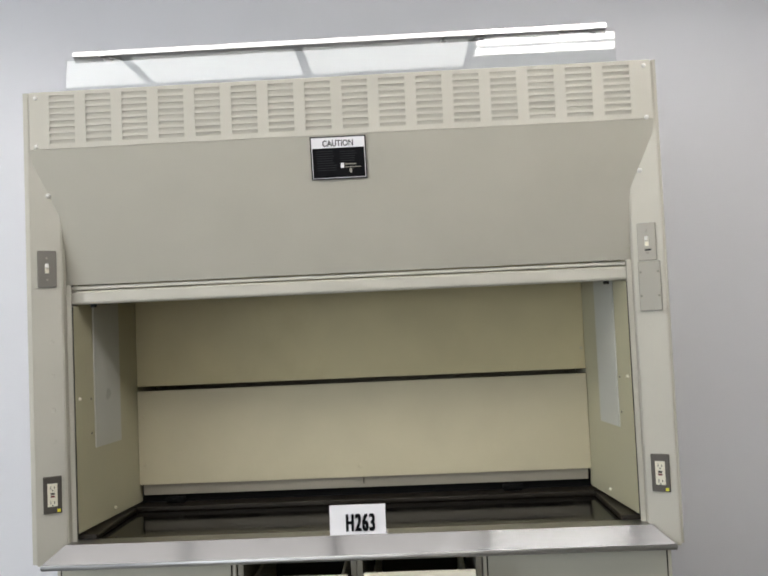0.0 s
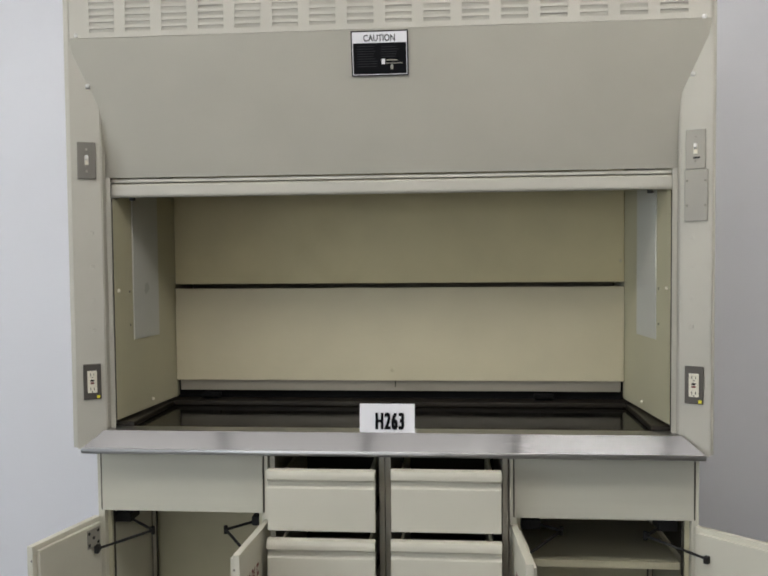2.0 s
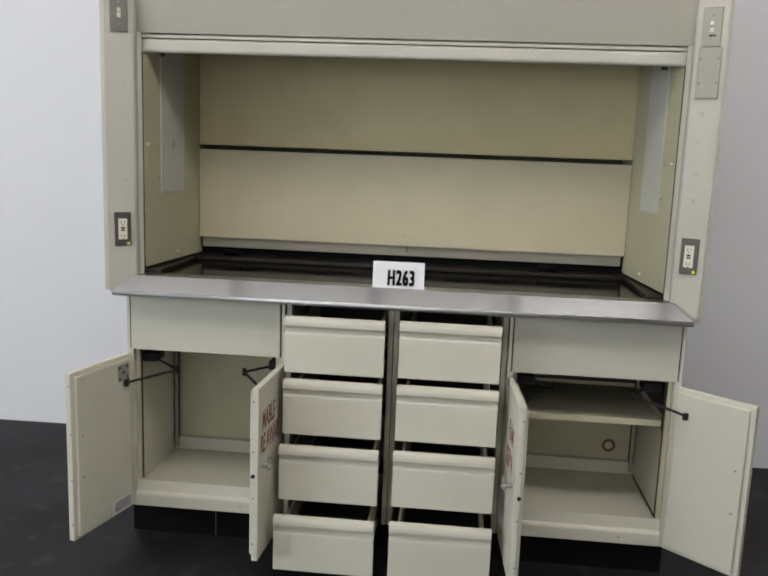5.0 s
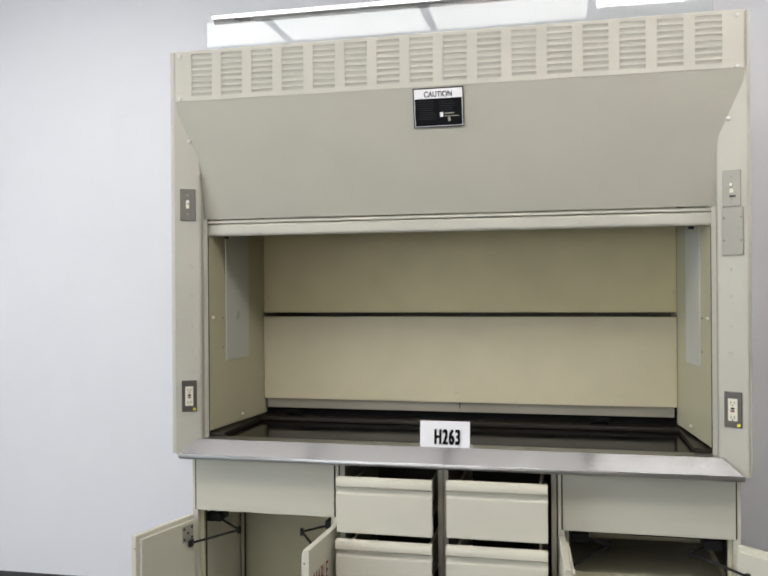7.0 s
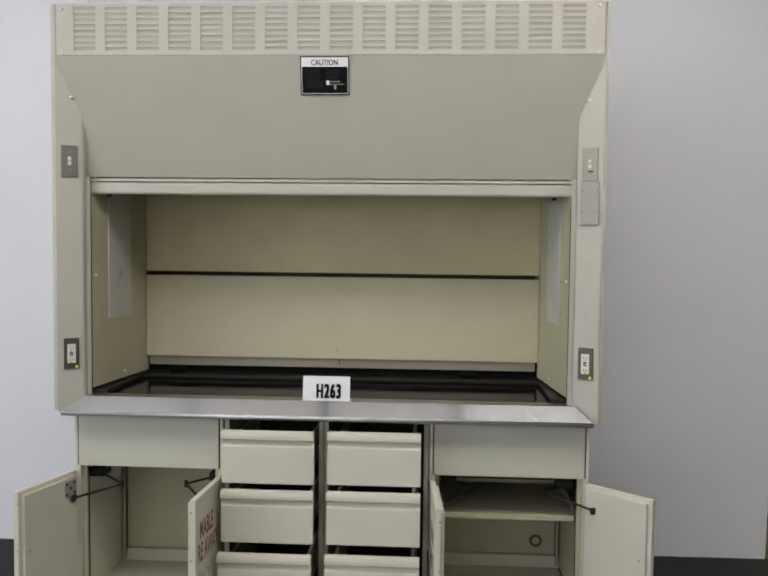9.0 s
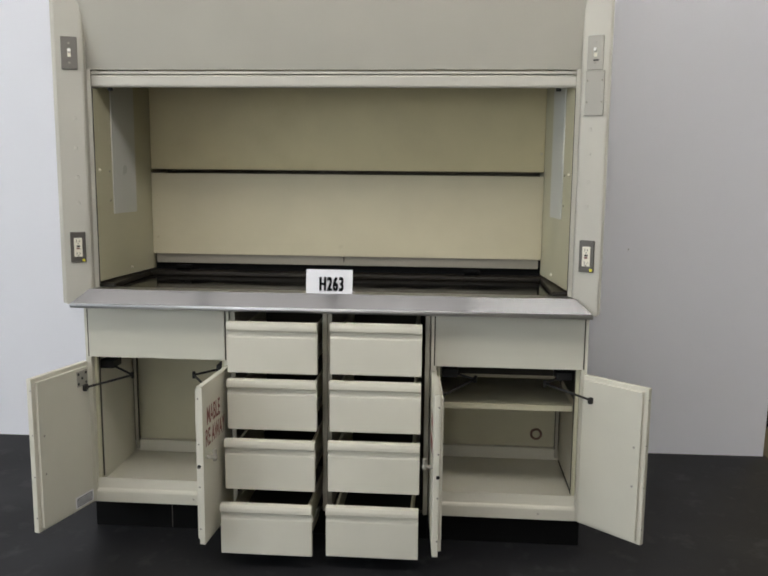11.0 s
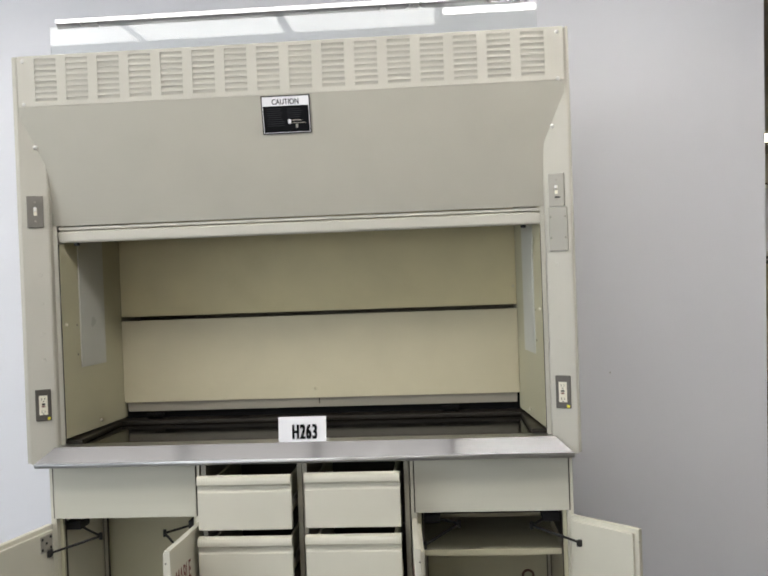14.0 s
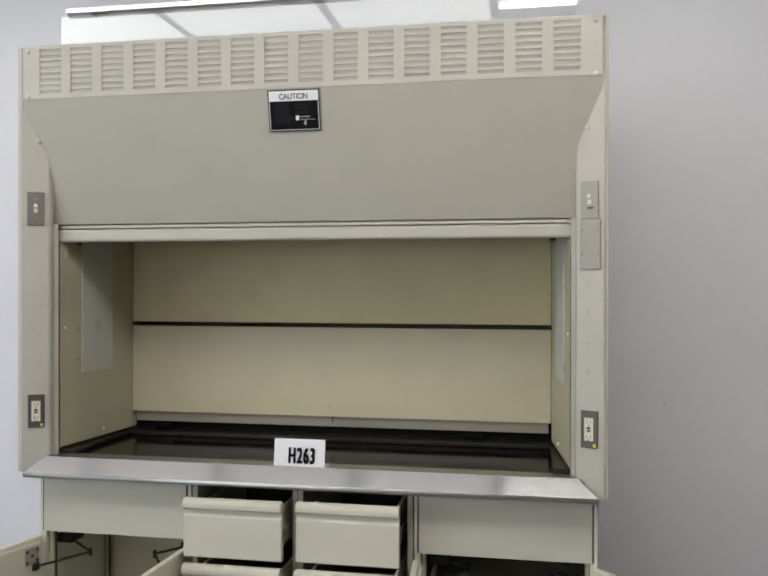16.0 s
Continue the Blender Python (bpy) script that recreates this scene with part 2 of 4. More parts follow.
def sweep(outline, x0, x1, bm=None, bevel=0.0):
    """A closed outline of (y, z) drawn out from x0 to x1."""
    one = bmesh.new()
    a = [one.verts.new((x0, y, z)) for y, z in outline]
    b = [one.verts.new((x1, y, z)) for y, z in outline]
    one.faces.new(a)
    one.faces.new(b[::-1])
    for i in range(len(a)):
        j = (i + 1) % len(a)
        one.faces.new((a[j], a[i], b[i], b[j]))
    bmesh.ops.recalc_face_normals(one, faces=one.faces)
    if bevel:
        bmesh.ops.bevel(one, geom=list(one.edges), offset=bevel, segments=2, affect="EDGES")
    return merge(one, bm)


def column(plan, z0, z1, bm=None, bevel=0.0):
    """A closed plan of (x, y) drawn up from z0 to z1."""
    one = bmesh.new()
    a = [one.verts.new((x, y, z0)) for x, y in plan]
    b = [one.verts.new((x, y, z1)) for x, y in plan]
    one.faces.new(a)
    one.faces.new(b[::-1])
    for i in range(len(a)):
        j = (i + 1) % len(a)
        one.faces.new((a[j], a[i], b[i], b[j]))
    bmesh.ops.recalc_face_normals(one, faces=one.faces)
    if bevel:
        bmesh.ops.bevel(one, geom=list(one.edges), offset=bevel, segments=2, affect="EDGES")
    return merge(one, bm)


def moved(bm, m):
    bmesh.ops.transform(bm, matrix=m, verts=bm.verts)
    return bm


def part(name, bm, material, parent=None, label="", m=None):
    """Links a bmesh as one mesh object, under a thing or a part."""
    me = bpy.data.meshes.new(name)
    bm.to_mesh(me)
    bm.free()
    me.materials.append(material)
    for p in me.polygons:
        p.use_smooth = False
    ob = new(name, me)
    if m is not None:
        ob.matrix_basis = m
    if parent is not None:
        ob.parent = parent
    if label:
        ob["label"] = label
    return ob


def thing(name, label, category, at=(0, 0, 0), group="", kind=""):
    ob = new(name)
    ob.empty_display_size = 0.1
    ob.matrix_basis = Matrix.Translation(at)
    return tagged(ob, label, category, group, kind)


def structure(name, bm, material, label):
    return tagged(part(name, bm, material), label, "", "", "structure")


def lettering(name, text, material, parent, m, size, bold=0.0, narrow=1.0, depth=0.0006, label="", heavy=0.0, spread=1.0):
    """Flat letters in the built-in font, centred on m, reading along its x."""
    cu = bpy.data.curves.new(name, "FONT")
    cu.body, cu.size, cu.align_x, cu.align_y = text, size, "CENTER", "CENTER"
    cu.offset, cu.extrude, cu.space_character = bold, depth, spread
    ob = bpy.data.objects.new(name, cu)
    scene.collection.objects.link(ob)
    me = bpy.data.meshes.new_from_object(ob.evaluated_get(bpy.context.evaluated_depsgraph_get()))
    bpy.data.objects.remove(ob)
    for v in me.vertices:
        v.co.x *= narrow
    if heavy:
        fat = bmesh.new()
        for k in range(9):
            one = me.copy()
            for v in one.vertices:
                v.co.x += (k % 3 - 1) * heavy
                v.co.y += (k // 3 - 1) * heavy * 0.6
                v.co.z += k * 0.00004
            fat.from_mesh(one)
            bpy.data.meshes.remove(one)
        fat.to_mesh(me)
        fat.free()
    me.materials.clear()
    me.materials.append(material)
    t = new(name, me)
    t.matrix_basis = m
    t.parent = parent
    if label:
        t["label"] = label
    return t


# ---- the room ----
WALL_Y, WALL_END, CEIL_Z = 1.11, 1.93, 2.99

structure("floor", box(-5.0, 1.945, -6.0, 1.30, -0.10, 0.0), M_FLOOR, "charcoal painted floor with scuffs round the hood")
structure("floor_far", box(1.945, 11.0, -6.0, 2.70, -0.10, -0.004), M_CONCRETE, "worn tan concrete floor beside the partition")
structure("floor_far_back", box(1.945, 11.0, 2.70, 12.0, -0.10, -0.006), M_FLOOR_BROWN, "dark brown floor of the dim far room")
structure("floor_behind", box(-5.0, 1.945, 1.30, 12.0, -0.10, -0.004), M_CONCRETE, "worn tan concrete floor behind the partition")
north = box(-5.0, WALL_END, WALL_Y, WALL_Y + 0.11, 0.0, CEIL_Z)
for v in north.verts:
    v.co.y += 0.018 * (v.co.x - 1.30)      # the partition runs a little askew to the hood
for v in north.verts:
    if v.co.x > 0 and v.co.z > 1:
        v.co.x += 0.065      # the free end is a little out of plumb
wall_north = structure("wall_north", north, M_WALL, "white painted partition wall behind the hood")
part("nail_hole", rod((1.249, WALL_Y - 0.0015, 0.98), (1.249, WALL_Y + 0.001, 0.98), 0.003, 8), M_STILE, wall_north)
# Side wall and window are unseen, added to bring bluish daylight from the left.
ww = bmesh.new()
for y0, y1, z0, z1 in ((-6.0, -5.8, -0.1, CEIL_Z), (-2.2, 12.0, -0.1, CEIL_Z), (-5.8, -2.2, -0.1, 0.9), (-5.8, -2.2, 2.4, CEIL_Z)):
    box(-5.12, -5.0, y0, y1, z0, z1, bm=ww)
structure("wall_west", ww, M_WALL, "unseen white side wall added with a wide window")
wfr = bmesh.new()
for y in (-5.8, -4.6, -3.4, -2.26):
    box(-5.09, -5.03, y, y + 0.06, 0.9, 2.4, bm=wfr)
box(-5.08, -5.04, -5.73, -2.27, 2.341, 2.4, bm=wfr)
box(-5.08, -5.04, -5.73, -2.27, 0.9, 0.959, bm=wfr)
structure("window_3", wfr, M_FIXTURE, "unseen white window frame added in the side wall")
day = bpy.data.lights.new("window_daylight", "AREA")
day.shape, day.size, day.size_y, day.energy, day.color = "RECTANGLE", 3.5, 1.45, DAY, (0.84, 0.92, 1.0)
day_ob = new("window_daylight", day)
day_ob.matrix_basis = look((-5.14, -4.0, 1.65), (0.0, -4.0, 1.65))
# Back wall and window are unseen, added as frontal fill light.
ws = bmesh.new()
for x0, x1, z0, z1 in ((-5.0, -3.6, -0.1, CEIL_Z), (0.8, 11.0, -0.1, CEIL_Z), (-3.6, 0.8, -0.1, 0.5), (-3.6, 0.8, 2.3, CEIL_Z)):
    box(x0, x1, -6.12, -6.0, z0, z1, bm=ws)
structure("wall_south", ws, M_WALL, "unseen white back wall added with a wide window")
sfr = bmesh.new()
for x in (-3.6, -2.16, -0.70, 0.74):
    box(x, x + 0.06, -6.09, -6.03, 0.5, 2.3, bm=sfr)
structure("window_4", sfr, M_FIXTURE, "unseen white window frame added in the back wall")
back = bpy.data.lights.new("back_fill_daylight", "AREA")
back.shape, back.size, back.size_y, back.energy, back.color = "RECTANGLE", 4.3, 1.75, DAY_BACK, (1.0, 0.97, 0.95)
back_ob = new("back_fill_daylight", back)
back_ob.matrix_basis = look((-1.4, -6.14, 1.4), (-1.4, 0.0, 1.4))
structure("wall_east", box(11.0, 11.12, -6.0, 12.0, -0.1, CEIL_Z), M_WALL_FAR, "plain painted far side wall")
structure("ceiling", box(-5.2, 11.2, -6.2, 12.2, CEIL_Z, CEIL_Z + 0.1), M_CEIL, "grey painted ceiling")

# ---- fume hood ----
hood = thing("fume_hood", "cream enamelled laboratory fume hood with raised glass sash over steel sill", "fume hood", (0, 0, 0))
TOP, SILL = 2.232, 0.862
OUT, INN, CREASE = 0.914, 0.837, 0.0385      # outer corner, inner edge and its depth
PANEL_Z0, PANEL_Z1 = 1.667, 2.064


def face(side, u, z, d=0.0):
    """A place on the slanting front of a side post: u from its outer to its inner edge, d proud of it. Its x runs along the post's front."""
    dx, dy = (OUT - INN), CREASE
    ln = math.hypot(dx, dy)
    x = side * (OUT - u * dx) + side * (-dy / ln) * d
    y = u * dy - dx / ln * d
    turn = -side * math.degrees(math.atan2(dy, dx))
    return pose(x, y, z, 90, 0, turn)


for side, side_name in ((-1, "west"), (1, "east")):
    plan = [(side * OUT, 0.0), (side * INN, CREASE), (side * INN, 0.0665), (side * (OUT - 0.02), 0.07), (side * OUT, 0.07)]
    post = part("side_post", column(plan, SILL - 0.006, TOP, bevel=0.003), M_SHELL, hood, "cream folded-steel front post with slanting face")
    part("outer_edge", box(*sorted((side * (OUT - 0.001), side * (OUT + (0.015 if side < 0 else 0.009)))), 0.006, 0.0705, SILL, TOP + 0.004, 0.001), M_SHELL, post)
    part("sash_track", box(*sorted((side * (INN - 0.0005), side * 0.8225)), 0.062, 0.0665, SILL + 0.045, 1.666, 0.0005), M_SHELL, hood)
    part("track_gap", box(*sorted((side * (INN - 0.001), side * 0.8205)), 0.0668, 0.0707, SILL + 0.06, 1.604), M_GAP_SHADE, hood, "dark gap of the sash track")
    part("liner_edge", column([(side * 0.819, 0.071), (side * 0.816, 0.0998), (side * 0.83, 0.0998), (side * 0.83, 0.071)], 0.932, 1.604), M_SIDE, hood)
    # small hole covers down the post
    for z in (1.50, 1.40, 1.30, 1.21) if side < 0 else (1.47, 1.39, 1.30, 1.22):
        part("hole_cover", moved(box(-0.0055, 0.0055, -0.0055, 0.0055, -0.001, 0.0018, 0.001), face(side, 0.621, z)), M_SHELL, post)
    part("outer_panel", box(*sorted((side * (OUT - 0.004), side * (OUT - 0.02))), 0.074, 0.80, SILL - 0.004, TOP - 0.002, 0.001), M_SHELL, hood)
    # inner liner, drawing in a little towards the back
    ln = part("liner", column([(side * 0.816, 0.10), (side * 0.778, 0.488), (side * 0.785, 0.70), (side * 0.80, 0.70), (side * 0.83, 0.10)], 0.932, 1.98), M_SIDE, hood, "yellowed cream side liner")
    a, b = Vector((side * 0.816, 0.10)), Vector((side * 0.778, 0.488))
    way = (b - a).normalized()
    inward = Vector((-side, 0))
    p0, p1 = a + way * 0.080, a + way * 0.252
    sheet = column([tuple(p0), tuple(p1), tuple(p1 + inward * 0.004), tuple(p0 + inward * 0.004)], 1.167, 1.76, bevel=0.001)
    part("side_window", sheet, M_SHEET, ln, "pale translucent side window sheet")
    for s, z in ((-0.010, 1.325), (0.20, 0.957)):
        c = a + way * s + inward * 0.002
        part("screw_cap", ball((c.x, c.y, z), 0.0055), M_IVORY, ln, "small white screw cap")
    for z in (1.32, 1.215):
        c = a + way * 0.060 + inward * 0.001
        part("liner_screw", ball((c.x, c.y, z), 0.004, squash=(0.5, 1, 1)), M_PLATE_MID, ln)

part("back_panel", box(-0.80, 0.80, 0.705, 0.72, 0.905, TOP - 0.004), M_SLOT_SHADE, hood)
part("top_panel", box(-0.894, 0.894, 0.125, 0.80, TOP - 0.02, TOP - 0.006), M_SHELL, hood)
part("soffit", box(-0.815, 0.815, 0.135, 0.70, 1.965, 1.98), M_LINER_WARM, hood)
part("rear_panel", box(-0.894, 0.894, 0.785, 0.80, SILL, TOP - 0.022), M_SHELL, hood)

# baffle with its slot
part("baffle", box(-0.777, 0.777, 0.485, 0.493, 1.330, 1.96, 0.0015), M_LINER_WARM, hood, "upper cream baffle panel")
part("baffle", box(-0.777, 0.777, 0.482, 0.490, 0.991, 1.314, 0.0015), M_LINER, hood, "lower cream baffle panel")
part("baffle_strip", sweep([(0.493, 0.990), (0.500, 0.990), (0.510, 0.957), (0.498, 0.953)], -0.768, 0.768, bevel=0.001), M_STRIP, hood, "grey metal strip under the baffle")
for x, z, r in ((-0.01, 1.03, 0.008), (-0.757, 1.06, 0.006), (-0.757, 1.225, 0.006), (0.765, 1.40, 0.006), (-0.01, 1.08, 0.004)):
    part("baffle_screw", ball((x, 0.482 if z < 1.31 else 0.485, z), r, squash=(1, 0.35, 1)), M_LINER, hood)
part("strip_joint", box(-0.0015, 0.0015, 0.4885, 0.4930, 0.968, 0.990), M_GAP_SHADE, hood)
for x in (-0.60, -0.30, 0.22, 0.52):
    part("strip_screw", ball((x, 0.4985, 0.972), 0.0035, squash=(1, 0.5, 1)), M_TRIM, hood)

# grille across the top: a sheet with slots, and a louvre in every slot
GX0, GPX, SW, GZ0, GPZ, SH = -0.846, 0.1077, 0.0755, 2.085, 0.0188, 0.0108
vent = bmesh.new()
edges_z = [PANEL_Z1]
for j in range(8):
    edges_z += [GZ0 + j * GPZ - SH / 2, GZ0 + j * GPZ + SH / 2]
edges_z.append(TOP)
for j in range(0, len(edges_z), 2):
    box(-0.905, 0.905, -0.004, -0.0015, edges_z[j], edges_z[j + 1], bm=vent)
edges_x = [-0.905]
for i in range(16):
    edges_x += [GX0 + i * GPX, GX0 + i * GPX + SW]
edges_x.append(0.905)
for i in range(0, len(edges_x), 2):
    for j in range(1, len(edges_z) - 1, 2):
        box(edges_x[i], edges_x[i + 1], -0.004, -0.0015, edges_z[j], edges_z[j + 1], bm=vent)
box(-0.905, 0.905, -0.001, 0.03, TOP - 0.0015, TOP + 0.003, 0.001, bm=vent)
vent_panel = part("grille_panel", vent, M_SHELL, hood, "cream grille panel with rows of louvred slots")
part("grille_backing", box(-0.88, 0.88, 0.018, 0.022, PANEL_Z1 + 0.002, TOP - 0.004), M_SHELL, hood)
slat = sweep([(-0.0014, SH / 2 + 0.0008), (0.0004, SH / 2 + 0.0014), (0.0036, -SH / 2 - 0.0006), (0.0024, -SH / 2 - 0.0016)], -SW / 2, SW / 2)
first = None
for i in range(16):
    for j in range(8):
        at = Matrix.Translation((GX0 + i * GPX + SW / 2, 0, GZ0 + j * GPZ))
        if first is None:
            first = part("louvre", slat, M_SHELL, vent_panel, m=at)
        else:
            lo = new("louvre", first.data)
            lo.matrix_basis = at
            lo.parent = vent_panel
for s in (-1, 1):
    for z in (2.073 if s < 0 else 2.067, 2.217):
        part("screw_cap", ball((s * 0.886, -0.0045, z), 0.0068, squash=(1, 0.6, 1)), M_WHITE_PLASTIC, hood, "small white screw cap")

# leaning front panel under the grille
P_TOP_Y, P_BOT_Y = -0.003, 0.080
fp = bmesh.new()
rows = []
for d in (0.0, 0.004):
    rows.append([fp.verts.new((x, y + d, z)) for x, y, z in ((-0.907, P_TOP_Y, PANEL_Z1 - 0.001), (0.907, P_TOP_Y, PANEL_Z1 - 0.001), (0.870, P_BOT_Y, PANEL_Z0), (-0.870, P_BOT_Y, PANEL_Z0))])
fp.faces.new(rows[0])
fp.faces.new(rows[1][::-1])
for k in range(4):
    fp.faces.new((rows[0][k], rows[1][k], rows[1][(k + 1) % 4], rows[0][(k + 1) % 4]))
bmesh.ops.recalc_face_normals(fp, faces=fp.faces)
front = part("front_panel", fp, M_PANEL_SHADED, hood, "cream sloping front panel")
LEAN_DEG = math.degrees(math.atan2(P_BOT_Y - P_TOP_Y, PANEL_Z1 - PANEL_Z0))


def on_front(x, z, d=0.0):
    """A place on the sloping front panel."""
    y = P_TOP_Y + (PANEL_Z1 - z) / (PANEL_Z1 - PANEL_Z0) * (P_BOT_Y - P_TOP_Y)
    a = radians(LEAN_DEG)
    return pose(x, y - d * math.cos(a), z - d * math.sin(a), 90 + LEAN_DEG, 0, 0)


for s, z in ((-1, 1.940), (1, 1.928)):
    part("screw_cap", moved(ball((0, 0, 0), 0.0075), on_front(s * 0.866, z - 0.008, 0.003)), M_WHITE_PLASTIC, hood, "small white screw cap")

# warning notice: white and black with heading
notice = part("warning_notice", moved(box(-0.081, 0.081, -0.0625, 0.0615, 0, 0.0012), on_front(-0.001, 1.999, 0.004)), M_INK, hood, "black and white caution notice")
part("notice_border", moved(box(-0.0775, 0.0775, -0.059, 0.058, 0, 0.0005), on_front(-0.001, 1.999, 0.0053)), M_PAPER, notice)
part("notice_field", moved(box(-0.0755, 0.0755, -0.057, 0.028, 0, 0.0005), on_front(-0.001, 1.999, 0.0059)), M_INK, notice)
lettering("notice_heading", "CAUTION", M_INK, notice, on_front(-0.001, 1.999 + 0.0395, 0.0064), 0.025, narrow=0.80, heavy=0.0003, depth=0.0002)
rng = random.Random(4)
for k in range(9):
    w = rng.uniform(0.045, 0.06)
    yy = 0.018 - k * 0.0068
    part("print_bar", moved(box(-0.064, -0.064 + w, yy, yy + 0.002, 0, 0.0002), on_front(-0.001, 1.999, 0.0066)), M_INK_GREY, notice)
for k in range(5):
    w = rng.uniform(0.04, 0.058)
    yy = 0.016 - k * 0.0066
    part("print_bar", moved(box(0.004, 0.004 + w, yy, yy + 0.002, 0, 0.0002), on_front(-0.001, 1.999, 0.0066)), M_INK_GREY, notice)
part("print_mark", moved(box(0.005, 0.015, -0.030, -0.016, 0, 0.0003), on_front(-0.001, 1.999, 0.0066)), M_PAPER, notice)
part("print_bar", moved(box(0.018, 0.05, -0.021, -0.018, 0, 0.0003), on_front(-0.001, 1.999, 0.0066)), M_TRIM, notice)
part("print_bar", moved(box(0.018, 0.064, -0.029, -0.027, 0, 0.0003), on_front(-0.001, 1.999, 0.0066)), M_TRIM, notice)
part("print_mark", moved(ball((0.034, -0.038, 0), 0.0055, squash=(0.8, 1.4, 0.05)), on_front(-0.001, 1.999, 0.0068)), M_TRIM, notice)

# vertical sash: handle rail, glass, and the top rail that stands above the hood
sash = part("sash_handle", sweep([(0.078, 1.615), (0.078, 1.644), (0.083, 1.6485), (0.090, 1.6495), (0.118, 1.6495), (0.118, 1.618), (0.094, 1.608), (0.082, 1.609)], -0.831, 0.831, bevel=0.0015), M_SHELL, hood, "cream sash handle rail")
part("sash_lip", sweep([(0.086, 1.6530), (0.086, 1.6635), (0.116, 1.6635), (0.116, 1.6530)], -0.831, 0.831, bevel=0.001), M_SHELL, sash)
glass = part("sash_glass", box(-0.838, 0.838, 0.104, 0.110, 1.72, 2.363), M_GLASS, sash, "clear sash glass reflecting the lamps above")
glass.visible_shadow = False
part("sash_top_rail", sweep([(0.092, 2.3690), (0.092, 2.3830), (0.096, 2.3865), (0.118, 2.3865), (0.122, 2.3830), (0.122, 2.3640), (0.116, 2.3560), (0.1115, 2.3560), (0.1000, 2.3660)], -0.812, 0.812, bevel=0.001), M_ALU, sash, "bright aluminium sash top rail")
for s in (-1, 1):
    part("sash_stop", rod((s * 0.77, 0.10, 1.599), (s * 0.77, 0.10, 1.6105), 0.009), M_IRON, sash, "small black rubber stop")


def plate(parent, side, u, z, w, h, material, label):
    return part("cover_plate", moved(box(-w / 2, w / 2, -h / 2, h / 2, 0, 0.006, 0.002), face(side, u, z)), material, parent, label)


def toggle_switch(side, u, z, material, label):
    p = plate(hood, side, u, z, 0.052, 0.108, material, label)
    m = face(side, u, z, 0.006)
    part("toggle_frame", moved(box(-0.0055, 0.0055, -0.013, 0.013, 0, 0.001, 0.0005), m), M_IVORY, p)
    part("toggle", moved(box(-0.0042, 0.0042, 0.0, 0.013, 0, 0.010, 0.001), m @ pose(0, 0, 0, -25)), M_WHITE_PLASTIC, p, "white toggle")
    for dz in (0.032, -0.032):
        part("plate_screw", moved(ball((0, dz, 0), 0.0036, squash=(1, 1, 0.4)), m), M_TRIM, p)
    return p


def outlet(side, u, z):
    p = plate(hood, side, u, z, 0.050, 0.106, M_PLATE_DARK, "dark metal outlet plate with ivory socket")
    m = face(side, u, z, 0.006)
    r = part("socket", moved(box(-0.0135, 0.0135, -0.033, 0.033, 0, 0.003, 0.001), m), M_IVORY, p, "ivory duplex socket")
    for dz in (0.0215, -0.0215):
        for dx, hh in ((-0.0048, 0.0045), (0.0048, 0.0035)):
            part("slot", moved(box(dx - 0.0009, dx + 0.0009, dz - hh, dz + hh, 0.003, 0.0034), m), M_INK, r)
        part("earth_hole", moved(ball((0, dz - 0.0085, 0.003), 0.002, squash=(1, 1, 0.2)), m), M_INK, r)
    part("button", moved(box(-0.0055, 0.0055, 0.0012, 0.0065, 0.003, 0.0048, 0.0005), m), M_INK, r, "black button")
    part("button", moved(box(-0.0055, 0.0055, -0.0065, -0.0012, 0.003, 0.0048, 0.0005), m), M_RED, r, "red button")
    part("sticker", moved(box(0.012, 0.021, -0.050, -0.041, 0, 0.0006), m), M_YELLOW, p, "small yellow sticker")


toggle_switch(-1, 0.514, 1.714, M_PLATE_MID, "worn metal plate with white toggle switch")
ts = toggle_switch(1, 0.526, 1.712, M_TRIM, "brushed steel plate with white toggle switch")
part("print_bar", moved(box(-0.006, 0.012, -0.026, -0.021, 0, 0.0004), face(1, 0.526, 1.712, 0.006)), M_INK, ts)
blank = plate(hood, 1, 0.502, 1.585, 0.062, 0.142, M_TRIM, "blank brushed steel cover plate")
for dx in (-0.024, 0.024):
    for dz in (-0.028, 0.04):
        part("plate_screw", moved(ball((dx, dz, 0), 0.003, squash=(1, 1, 0.4)), face(1, 0.502, 1.585, 0.006)), M_PLATE_MID, blank)
outlet(-1, 0.526, 1.058)
outlet(1, 0.526, 1.056)

# ---- worktop with steel sill ----
worktop = thing("worktop", "black epoxy worktop with dished middle and brushed steel front sill", "worktop", (0, 0, 0.84))
slab = box(-0.86, 0.86, 0.032, 0.74, 0.872 - 0.84, 0.908 - 0.84, 0.002)
rim = box(-0.86, 0.86, 0.440, 0.74, 0.9082 - 0.84, 0.9245 - 0.84, 0.004)
for sx in (-1, 1):
    box(*sorted((sx * 0.772, sx * 0.86)), 0.0862, 0.4398, 0.9082 - 0.84, 0.9245 - 0.84, 0.004, bm=rim)
part("raised_rim", rim, M_RIM, worktop, "black epoxy rim round the dished middle")
part("slab", slab, M_EPOXY, worktop, "glossy black epoxy slab")
NOSE_Y, NOSE_Z, NOSE_R = -0.0060, 0.8585, 0.0110
SLOPE = math.atan2(0.0415, 0.0523)      # how far the sill's face leans back
arc = []
for k in range(9):
    turn = SLOPE - k * (SLOPE + 1.35) / 8
    arc.append((NOSE_Y - NOSE_R * math.cos(turn), NOSE_Z + NOSE_R * math.sin(turn)))
